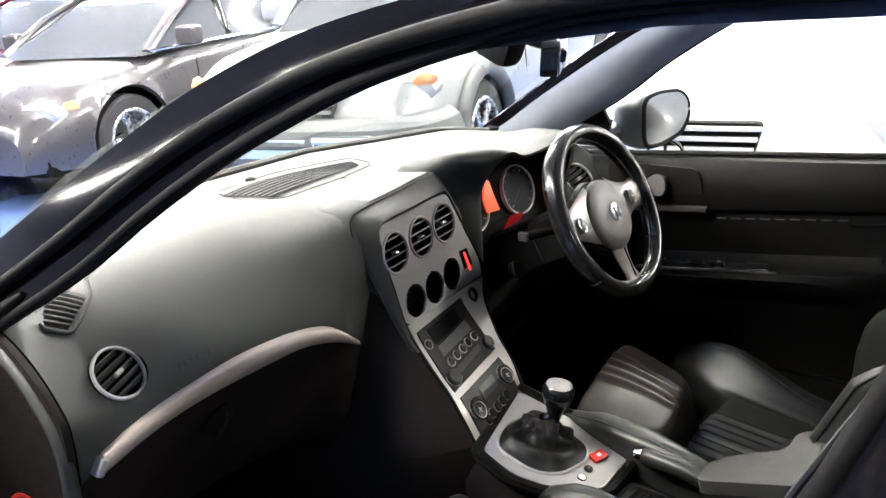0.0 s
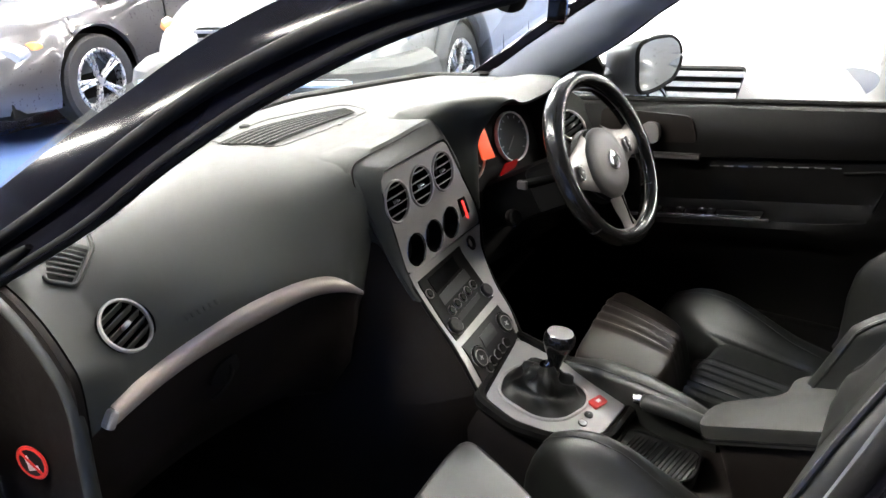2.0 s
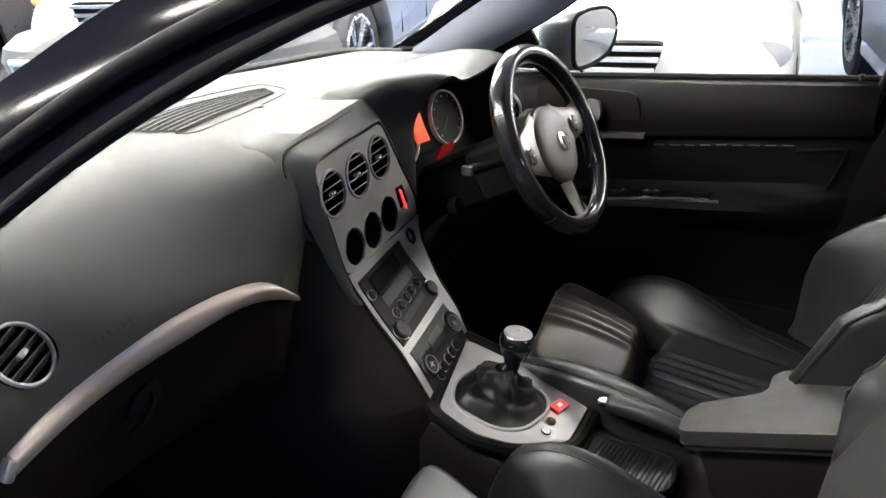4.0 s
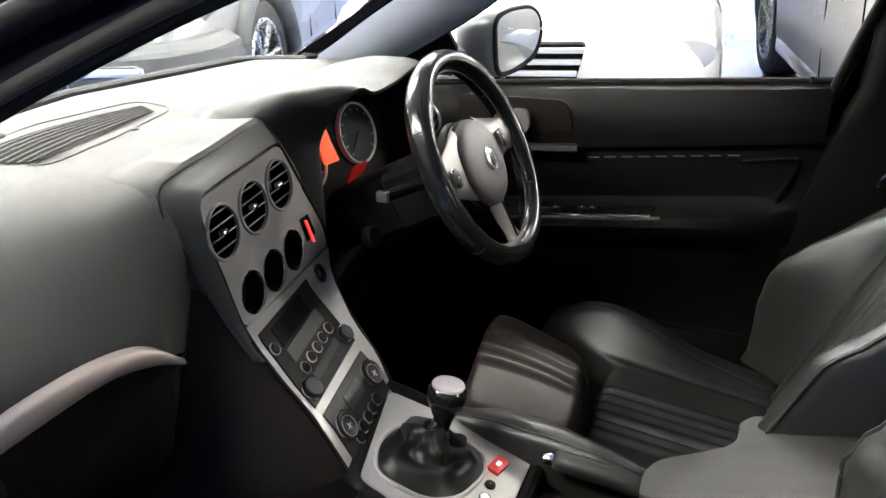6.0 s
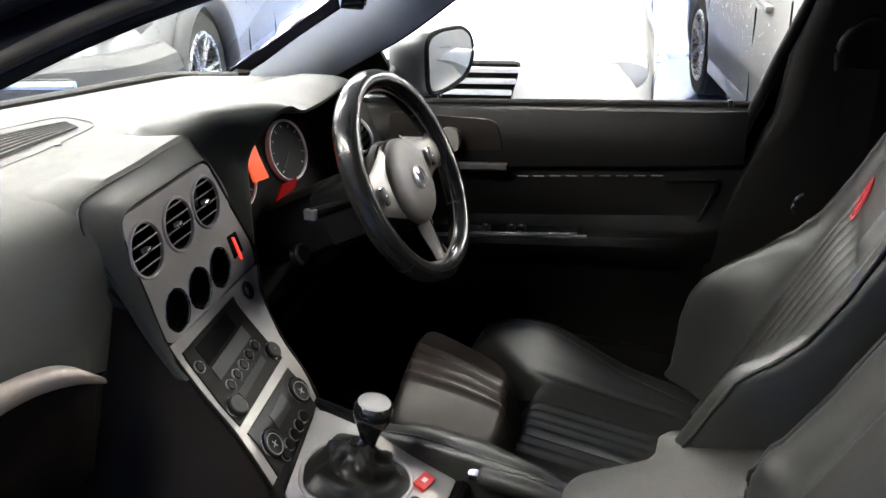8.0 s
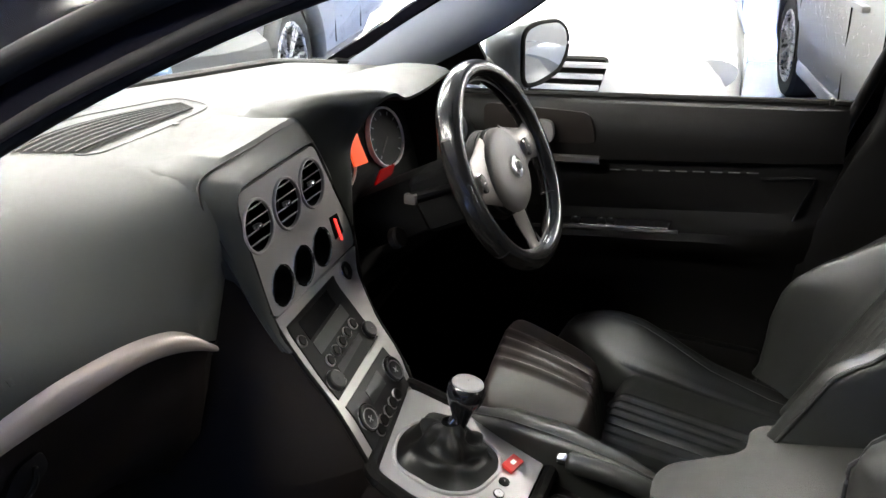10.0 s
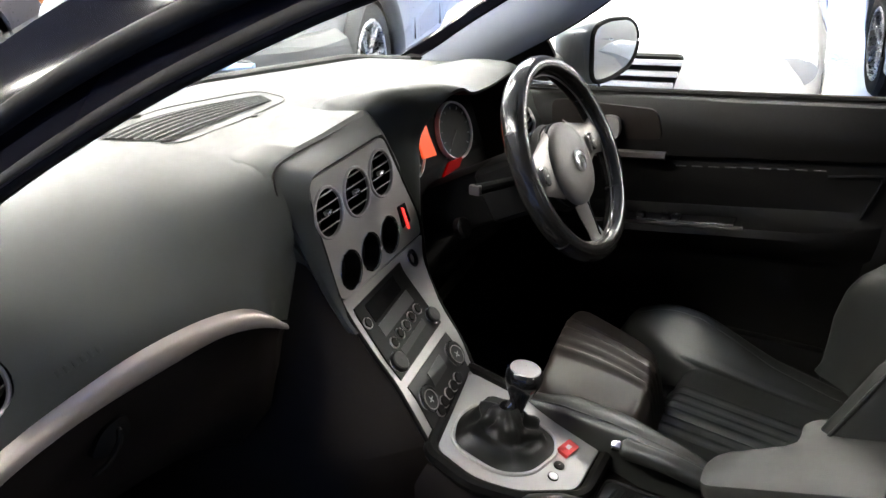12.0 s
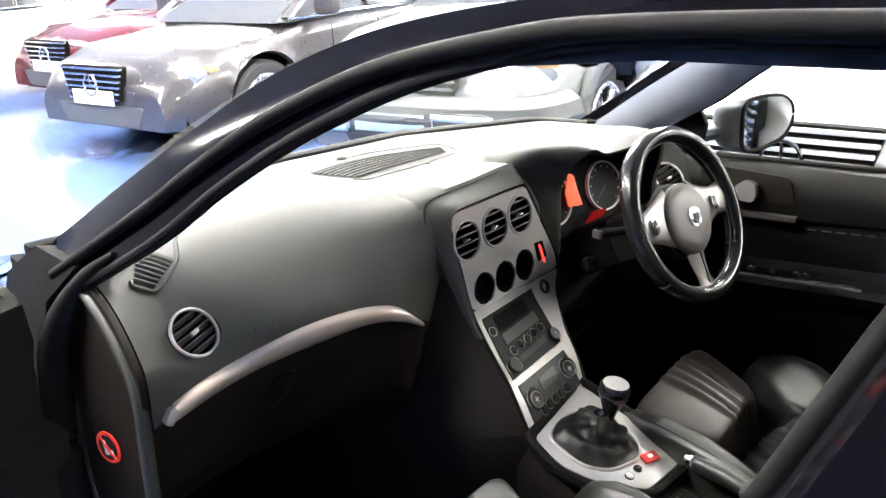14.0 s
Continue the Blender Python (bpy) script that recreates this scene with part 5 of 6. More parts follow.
def ledge(y, up=0.0):
    """The armrest's upper ledge beside the switches."""
    return Vector((0.688 + 0.012 * (0.1 - y), y, 0.668 + dslope(y, 0.11) + 0.008 + up))


sw = part("switch_panel", thick(loft([[ledge(y, 0.001) + Vector((-0.014, 0, -0.002)), ledge(y, 0.003) + Vector((-0.011, 0, 0)), ledge(y, 0.006), ledge(y, 0.009) + Vector((0.013, 0, 0))] for y in np.linspace(0.13, -0.2, 12)]), 0.004), M_GLOSS, door, "glossy black window switch panel")
sub("panel_edge", tube([ledge(y, 0.0) + Vector((-0.017, 0, -0.003)) for y in np.linspace(0.13, -0.22, 12)], 0.004, 6), M_HUB, sw)
for y in (0.06, 0.0, -0.056, -0.078):
    s_ = sub("window_switch", box(ledge(y, 0.009), (0.016, 0.018, 0.009), 0.003), M_KNOB, sw)
    sub("switch_mark", box(ledge(y, 0.0142), (0.005, 0.004, 0.001), 0), M_MARK, sw)
for i in range(9):
    y = -0.06 - 0.034 * i
    part("stitch", tube([(0.7155 + 0.012 * (0.1 - y), y, 0.789 + dslope(y, 0.105)), (0.7155 + 0.012 * (0.1 - y), y - 0.022, 0.791 + dslope(y, 0.105))], 0.0013, 5), M_STITCH, door)
part("piping", tube(catmull([(0.72, -0.36, 0.825), (0.72, -0.44, 0.838), (0.722, -0.455, 0.83), (0.722, -0.43, 0.76), (0.722, -0.415, 0.72)], 5), 0.003, 6), M_VOID, door)
part("map_pocket", box((0.715, -0.1, 0.40), (0.03, 0.6, 0.12), 0.012), M_DARK, door)
part("lock_pin", lathe([(0.005, 0), (0.005, 0.012), (0.001, 0.014)], pose(0.735, -0.465, 0.977), 10), M_KNOB, door)
# wing mirror
mo = frame_of((0.872, 0.152, 1.006), (0.965, -0.26, 0), (0, 0.02, 1))
mo = mo if (mo.to_3x3() @ Vector((0, 0, 1))).y < 0 else mo @ pose(0, 0, 0, 0, 180, 0)
mshape = [(x * 0.90, y * 1.05) for x, y in rounded([(-0.088, -0.060), (-0.02, -0.062), (0.06, -0.044), (0.09, -0.008), (0.086, 0.034), (0.05, 0.056), (-0.03, 0.060), (-0.084, 0.05)], 0.034, 5)]
bowl = [[mo @ Vector((x * s + dx, y * s + dy, z)) for x, y in mshape] for s, z, dx, dy in ((1.0, -0.004, 0, 0), (1.05, 0.002, 0, 0), (1.12, -0.004, 0, 0), (1.15, -0.022, -0.002, 0), (1.12, -0.05, -0.008, 0.0), (1.0, -0.08, -0.016, -0.002), (0.78, -0.105, -0.022, -0.004), (0.45, -0.122, -0.026, -0.006), (0.12, -0.127, -0.028, -0.006))]
mr = part("wing_mirror", loft(bowl, True, True), M_MIRRORCAP, door, "grey wing mirror housing", 60)
sub("mirror_surround", tube([mo @ Vector((x * 1.03, y * 1.04, 0.0)) for x, y in mshape + [mshape[0]]], 0.006, 8), M_RUBBER, mr)
sub("mirror_glass", prism(mshape, 0.003, mo @ pose(0, 0, 0.003, 1.8)), M_MIRROR, mr, "mirror glass")
part("mirror_stalk", tube([(0.75, 0.29, 0.975), (0.80, 0.27, 0.975), (0.85, 0.25, 0.985)], [0.035, 0.03, 0.03], 10, flat=0.7), M_MIRRORCAP, door)

# ---- passenger door, open ----
pd = thing("passenger_door", (-0.82, 0.64, 0.2), "open passenger door with grey inner trim", "car door")
DM = Matrix.Translation((-0.84, 0.62, 0)) @ pose(0, 0, 0, 0, 0, -66)
rings = []
for d in (-0.02, 0.02, 0.15, 0.3, 0.5, 0.7, 0.9, 1.08):
    b = 0.93 + 0.04 * d
    rings.append([DM @ Vector((x, -d, z)) for x, z in ((-0.05, b - 0.02), (-0.03, b), (0.0, b), (0.035, b - 0.03), (0.045, b - 0.1), (0.03, b - 0.15), (0.03, b - 0.25), (0.085, b - 0.28), (0.08, b - 0.33), (0.035, b - 0.38), (0.04, 0.45), (0.03, 0.32), (-0.05, 0.28), (-0.09, 0.5), (-0.09, 0.8))])
part("trim_panel", loft(rings, True, True), M_ARM, pd, "grey grained door trim", 40)
part("window_frame", tube([DM @ Vector(p) for p in catmull([(-0.03, 0.0, 0.93), (0.0, -0.2, 1.06), (0.04, -0.45, 1.22), (0.10, -0.75, 1.33), (0.12, -1.05, 1.36), (0.02, -1.12, 0.97)], 6)], 0.022, 8), M_GLOSS, pd, "black window frame", 80)
part("mirror_sail", prism([(0.0, 0.92), (-0.25, 0.92), (-0.22, 1.05), (-0.15, 1.02)], 0.02, DM @ frame_of((0.02, 0, 0), (0, 1, 0), (0, 0, 1)), 0.003), M_DARK, pd, "black mirror triangle")
part("hinge", box((-0.80, 0.66, 0.62), (0.08, 0.06, 0.05), 0.01), M_PAINT, pd)

# ---- rear-view mirror ----
rv = thing("rear_view_mirror", (0.05, 0.06, 1.22), "black interior rear-view mirror with sensor pod", "mirror")
RM = frame_of((0.156, -0.028, 1.266), (0.86, 0.51, 0), (0.06, -0.10, 1))
part("housing", prism(rounded([(-0.115, -0.033), (0.115, -0.033), (0.12, 0.025), (0.08, 0.035), (-0.08, 0.035), (-0.12, 0.025)], 0.02, 4), 0.03, RM, 0.004), M_GLOSS, rv)
part("glass", prism(rounded([(-0.108, -0.028), (0.108, -0.028), (0.112, 0.022), (0.075, 0.03), (-0.075, 0.03), (-0.112, 0.022)], 0.018, 4), 0.002, RM @ pose(0, 0, 0.0025)), M_MIRROR, rv, "mirror glass")
part("sensor_pod", box((0.085, 0.05, 1.302), (0.06, 0.08, 0.09), 0.018, pose(0, 0, 0, 25, 0, 0)), M_KNOB, rv)
part("stem", tube([(0.085, 0.08, 1.315), (0.11, 0.03, 1.30), (0.15, -0.018, 1.275)], 0.012, 8), M_KNOB, rv)
for k in range(3):
    part("button", lathe([(0.0035, 0), (0.0035, 0.002)], RM @ pose(0.03 + 0.016 * k, -0.030, 0.003), 10), M_MARK, rv)


# ---- seats ----
def bump(u, c, w):
    return math.exp(-((u - c) / w) ** 2)


# side profile of a seat: how far the backrest's side bolsters stand out, and how high the cushion's bolsters are
CREST_Z = [0.50, 0.552, 0.602, 0.66, 0.691, 0.73, 0.761, 0.801, 0.833, 0.90, 1.02, 1.2]
CREST_D = [0.08, 0.100, 0.121, 0.135, 0.131, 0.105, 0.075, 0.044, 0.022, 0.014, 0.018, 0.01]
BOL_Y = [-0.60, -0.45, -0.33, -0.25, -0.19, -0.14, -0.10, -0.05, -0.02, 0.02]
BOL_Z = [0.43, 0.445, 0.482, 0.525, 0.553, 0.560, 0.554, 0.532, 0.510, 0.47]


def seat(name, cx, mirror, label, dy=0.0, dz=0.0, back=0.0, most=1.0, ribs=True, far=0.0):
    """Sports seat built round x = cx; +u is the side to the door. dy, dz: the cushion slid and raised; back: the backrest moved along;
    most: the depth of the backrest's bolsters at most; far: where its front stands at most; ribs: whether the backrest is ribbed and stitched with a mark."""
    st = thing(name, (cx, -0.3, 0.2), label, "car seat", "front seats")
    X = lambda u: cx + mirror * u
    # cushion: ribbed middle between two bolsters that reach further forward
    us = np.linspace(-0.262, 0.262, 91)
    rows = []
    for k in range(37):
        g = k / 36
        r = []
        for u in us:
            a = abs(u)
            yf = -0.17 + 0.17 * min(1, max(0, (a - 0.13) / 0.06)) ** 0.7 - 0.05 * max(0, (a - 0.21) / 0.052) ** 2
            y = yf + (-0.60 - yf) * g
            flat = 0.475 - 0.045 * min(1, max(0, (-0.17 - y) / 0.43))
            crest = interp(y, BOL_Y, BOL_Z)
            z = flat + (crest - flat) * bump(a, 0.208, 0.048) - 0.09 * max(0, (a - 0.232) / 0.03) ** 2
            z -= 0.006 * bump(a, 0.142, 0.004) + 0.003 * bump(a, 0.196, 0.003)
            if -0.10 < u < 0.06:
                z += 0.008 * abs(math.sin((u + 0.10) / 0.16 * math.pi * 6)) - 0.002
            z -= 0.05 * max(0, (0.10 - g) / 0.10) ** 2.2
            r.append((X(u), y + dy, z + dz))
        rows.append(r)
    front = [[(x, y + 0.006, z - 0.03) for x, y, z in rows[0]], [(x, y - 0.004, 0.32) for x, y, z in rows[0]]]
    part("cushion", loft(front[::-1] + rows), M_LEATHER, st, "black leather cushion with side bolsters", 80)
    for sgn in (-1, 1):
        k = 45 + sgn * 41
        part("cushion_piping", tube([Vector(r[k]) + Vector((0, 0, 0.001)) for r in front[:1] + rows], 0.003, 6), M_PIPING, st)
        k = 45 + sgn * 34
        part("cushion_seam", tube([Vector(r[k]) + Vector((0, 0, -0.0003)) for r in rows[1:]], 0.0014, 6), M_PIPING, st)
    # thigh support: a rounded block, wider in front, with ribs that run fore and aft
    A, B, C, D = Vector((0.105, 0.055)), Vector((0.005, -0.195)), Vector((-0.236, -0.240)), Vector((-0.286, -0.030))
    rows = []
    for i in range(33):
        t = math.sin((i / 32 - 0.5) * math.pi)
        r = []
        for j in range(77):
            w = math.sin((j / 76 - 0.5) * math.pi * 0.985) / math.sin(0.4925 * math.pi)
            q = A.lerp(D, 0.5 + 0.5 * w).lerp(B.lerp(C, 0.5 + 0.5 * w), 0.5 + 0.5 * t)
            ed = (abs(w) ** 6 + abs(t) ** 6) ** (1 / 6)
            sink = 0.10 * max(0, (min(ed, 1.0) - 0.76) / 0.24) ** 2.4
            v = 0.5 + 0.5 * w
            rib = 0.0
            if ribs and 0.24 < v < 0.58:
                rib = 0.013 * (abs(math.sin((v - 0.24) / 0.34 * math.pi * 4)) ** 0.45 - 0.55) * min(1, (1 - abs(t)) / 0.10)
            r.append((X(q.x), q.y + dy, 0.592 - 0.012 * (1 + t) - 0.010 * (1 + w) + 0.012 * (1 - w * w) * (1 - t * t) - sink + rib + dz))
        rows.append(r)
    part("thigh_support", loft([[(x, y, 0.40) for x, y, z in rows[0]]] + rows + [[(x, y, 0.40) for x, y, z in rows[-1]]]), M_LEATHER2 if ribs else M_LEATHER, st, "ribbed leather thigh support" if ribs else "plain leather thigh support", 80)
    # backrest
    rows = []
    us = np.linspace(-1, 1, 101)
    for i in range(57):
        f = i / 56
        z = 0.48 + 0.66 * f
        yc = -0.545 - 0.5 * (z - 0.6)
        half = 0.262 - 0.062 * max(0, (f - 0.66) / 0.34) ** 1.4
        r = []
        for u in us:
            a = abs(u)
            crest = min(most, interp(z, CREST_Z, CREST_D), 0.072 if u < 0 else 1.0)
            d = crest * bump(a, 0.86, 0.17) - 0.08 * max(0, (a - 0.93) / 0.07) ** 2
            d -= 0.007 * bump(a, 0.58, 0.016)
            if a > 0.58:
                d -= 0.0045 * (bump(z, 0.80, 0.0045) + bump(z, 0.815, 0.0045))
            if a < 0.5 and ribs:
                if z < 0.90:
                    d += 0.009 * abs(math.sin(u / 0.5 * math.pi * 3)) ** 0.8 * min(1, (0.90 - z) / 0.03)
                else:
                    d += 0.016 * min(1, (z - 0.905) / 0.02) * min(1, (0.5 - a) / 0.06) if z > 0.905 else 0
            r.append((X(u * half), min(yc + d + back, far), z))
        rows.append(r)
    part("backrest", loft(rows), M_LEATHER, st, "black leather backrest with tall bolsters", 70)
    shell = [[r[0]] + [(X(u * 0.25), r[50][1] - 0.085 - 0.02 * math.cos(u * 1.5), r[50][2]) for u in np.linspace(-1, 1, 11)] + [r[-1]] for r in rows]
    part("back_shell", loft(shell), M_BLACKPL, st, "dark covered seat back")
    part("back_top", loft([rows[-1], [(x, y - 0.04, z + 0.02) for x, y, z in rows[-1]], [(x, y - 0.09, z) for x, y, z in rows[-1]]]), M_LEATHER, st, "", 70)
    for sgn in (-1, 1):
        k = 50 + sgn * 47
        part("back_piping", tube([Vector(rows[i][k]) + Vector((0, 0.002, 0.001)) for i in range(0, 57)], 0.0033, 6), M_PIPING, st)
        k = 50 + sgn * 29
        part("back_seam", tube([Vector(rows[i][k]) + Vector((0, -0.001, 0)) for i in range(4, 56)], 0.0016, 6), M_PIPING, st)
    if ribs:
        m = 39
        eo = frame_of(Vector(rows[m][55]) + Vector((0, 0.004, 0.002)), (1, 0, 0), Vector(rows[m + 2][55]) - Vector(rows[m - 2][55]))
        emb = ring(0.024, 0.030, 0.0012, eo @ Matrix.Diagonal((0.85, 1.15, 1, 1)), 28)
        for bx, by, bw, bh, ba in ((0, 0, 0.005, 0.048, 0), (-0.009, 0.008, 0.005, 0.022, 35), (0.009, 0.004, 0.005, 0.026, -30), (0.006, -0.013, 0.005, 0.02, 40)):
            box((0, 0, 0), (bw, bh, 0.002), 0, eo @ pose(bx, by, 0, 0, 0, ba), bm=emb)
        part("embroidered_mark", emb, M_EMBR, st, "red stitched mark")
    hr = box((X(0), -0.93 + back, 1.25), (0.27, 0.10, 0.19), 0.045, pose(0, 0, 0, 14, 0, 0), 4)
    part("headrest", hr, M_LEATHER, st, "black leather headrest", 80)
    for sgn in (-1, 1):
        part("headrest_post", tube([(X(sgn * 0.06), -0.865 + back, 1.1), (X(sgn * 0.06), -0.91 + back, 1.2)], 0.006, 8), M_CHROME, st)
    part("seat_base", box((X(0), -0.34 + dy, 0.31 + dz / 2), (0.44, 0.42, 0.22), 0.03), M_BLACKPL, st)
    return st


seat("driver_seat", 0.365, 1, "black leather sports seat with ribbed centre and red mark")
seat("passenger_seat", -0.350, 1, "black leather sports seat beside the open door", -0.115, 0.05, 0.005, 0.03, False, -0.61)

# ==== the showroom ====
M_FLOOR = mat("blue_epoxy_floor", (0.085, 0.14, 0.31), 0.16, spec=0.7, var=0.12, vscale=0.8, bump=0.05, bscale=40)
M_WALL = mat("white_wall", (0.82, 0.83, 0.84), 0.7, var=0.04, vscale=1.5, bump=0.1, bscale=60)
M_WALLGREY = mat("grey_wall", (0.62, 0.64, 0.67), 0.7, var=0.06, vscale=1.5, bump=0.1, bscale=60)
M_WALLBLUE = mat("blue_tint_wall", (0.10, 0.17, 0.42), 0.6, var=0.06, vscale=1.5, bump=0.1, bscale=60)
M_CEIL = mat("grey_ceiling", (0.4, 0.4, 0.41), 0.8, var=0.03)
M_LAMP = mat("added_lamp_diffuser", (0.9, 0.9, 0.9), 0.5, emit=(0.985, 0.94, 0.855), power=LAMP_POWER)
M_LAMPBODY = mat("white_lamp_body", (0.8, 0.8, 0.8), 0.4)
M_DARKGLASS = mat("tinted_glass", (0.06, 0.065, 0.07), 0.06, var=0.05, coat=0.5)
M_LENS = mat("lamp_lens", (0.36, 0.38, 0.41), 0.1, metal=0.4, coat=0.6)
M_CLEAR = mat("bright_lens", (0.75, 0.76, 0.78), 0.15, coat=0.6)
M_ORANGE = mat("orange_lens", (0.6, 0.25, 0.09), 0.15, coat=0.6)
M_WHITE = mat("white_paint", (0.8, 0.8, 0.8), 0.2, coat=0.8, var=0.03)
M_CHAMP = mat("pale_silver_paint", (0.3, 0.295, 0.285), 0.3, metal=0.45, coat=0.7, var=0.04)
M_PALE = mat("grey_silver_paint", (0.3, 0.31, 0.32), 0.3, metal=0.5, coat=0.6, var=0.04)
M_GREY = mat("dark_grey_paint", (0.05, 0.048, 0.052), 0.3, metal=0.3, coat=0.8, var=0.06)
M_MAROON = mat("maroon_paint", (0.08, 0.008, 0.014), 0.22, coat=0.9, var=0.06)
M_BLUE = mat("blue_paint", (0.02, 0.05, 0.2), 0.22, coat=0.9, var=0.06)
M_CLAD = mat("grey_cladding", (0.07, 0.075, 0.08), 0.55, bump=0.2, bscale=200)
M_PLATE = mat("pale_blue_frame", (0.45, 0.6, 0.8), 0.4)
M_ALLOY = mat("alloy_rim", (0.55, 0.55, 0.56), 0.28, metal=0.8, var=0.05)

floor = part("floor", box((4, 3, G - 0.05), (36.4, 42.4, 0.1), 0), M_FLOOR)
tagged(floor, "glossy blue epoxy showroom floor", "floor", kind="structure")
# west wall is out of view; its blue is added to tint cabin reflections
for nm, c, s in (("wall_north", (4, 24.1, 1.9), (36.4, 0.2, 5.0)), ("wall_south", (4, -18.1, 1.9), (36.4, 0.2, 5.0)), ("wall_east", (22.1, 3, 1.9), (0.2, 42, 5.0)), ("wall_west", (-14.1, 3, 1.9), (0.2, 42, 5.0))):
    tagged(part(nm, box(c, s, 0.01), {"wall_south": M_WALLGREY, "wall_west": M_WALLBLUE}.get(nm, M_WALL)), {"wall_south": "grey painted showroom wall", "wall_west": "unseen showroom wall, its blue added to tint reflections"}.get(nm, "white painted showroom wall"), "wall", kind="structure")
tagged(part("ceiling", box((4, 3, CEIL + 0.1), (36.4, 42.4, 0.2), 0.01), M_CEIL), "light grey showroom ceiling", "ceiling", kind="structure")

# long ceiling lights, none in view; added and placed to light hall and cabin
lamp = thing("added_ceiling_light", (0, 0, CEIL), "unseen long ceiling light added to light the hall and cabin", "ceiling light", "ceiling lights")
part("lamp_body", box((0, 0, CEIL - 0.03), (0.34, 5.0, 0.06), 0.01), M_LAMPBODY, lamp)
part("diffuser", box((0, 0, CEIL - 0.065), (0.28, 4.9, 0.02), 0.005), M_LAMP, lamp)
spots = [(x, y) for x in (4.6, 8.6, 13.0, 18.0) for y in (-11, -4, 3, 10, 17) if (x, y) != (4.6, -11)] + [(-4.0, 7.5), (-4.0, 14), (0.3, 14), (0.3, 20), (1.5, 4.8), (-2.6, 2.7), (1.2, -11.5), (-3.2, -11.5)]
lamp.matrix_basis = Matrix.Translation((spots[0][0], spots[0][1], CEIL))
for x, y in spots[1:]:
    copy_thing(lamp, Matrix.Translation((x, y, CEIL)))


# ---- parked cars: nose along +y, right flank +x, standing on z = 0 ----
def road_wheel(parent, x, y, r, side, spokes, dark=False):
    wm = frame_of((x, y, r), (0, 1, 0), (0, 0, 1))
    if (wm.to_3x3() @ Vector((0, 0, 1))).x * side < 0:
        wm = wm @ pose(0, 0, 0, 180, 0, 0)
    ty = part("wheel", lathe([(r * 0.68, -0.1), (r * 0.94, -0.105), (r, -0.08), (r, 0.08), (r * 0.94, 0.105), (r * 0.8, 0.112), (r * 0.68, 0.1), (r * 0.66, 0.0), (r * 0.68, -0.1)], wm, 40, caps=False), M_TYRE, parent, "black tyre on alloy rim")
    sub("rim", ring(r * 0.62, r * 0.70, 0.012, wm @ pose(0, 0, 0.098), 40, bm=lathe([(r * 0.66, 0.09), (r * 0.62, -0.02), (0.02, -0.03)], wm, 36, caps=False)), M_ALLOY, ty)
    sub("brake_disc", lathe([(r * 0.5, 0.0), (r * 0.5, 0.01), (0.05, 0.012)], wm, 30), M_CLAD, ty)
    for k in range(spokes):
        for d in (-7, 7):
            a = radians(360 * k / spokes + d)
            c = Vector((math.cos(a), math.sin(a), 0))
            sub("spoke", tube([wm @ (c * r * 0.12 + Vector((0, 0, 0.075))), wm @ (c * r * 0.4 + Vector((0, 0, 0.085))), wm @ (c * r * 0.64 + Vector((0, 0, 0.09)))], [0.018, 0.014, 0.017], 6), M_ALLOY, ty)
    sub("hub_cap", lathe([(0.04, 0.07), (0.04, 0.09), (0.001, 0.095)], wm, 16), M_ALLOY, ty)


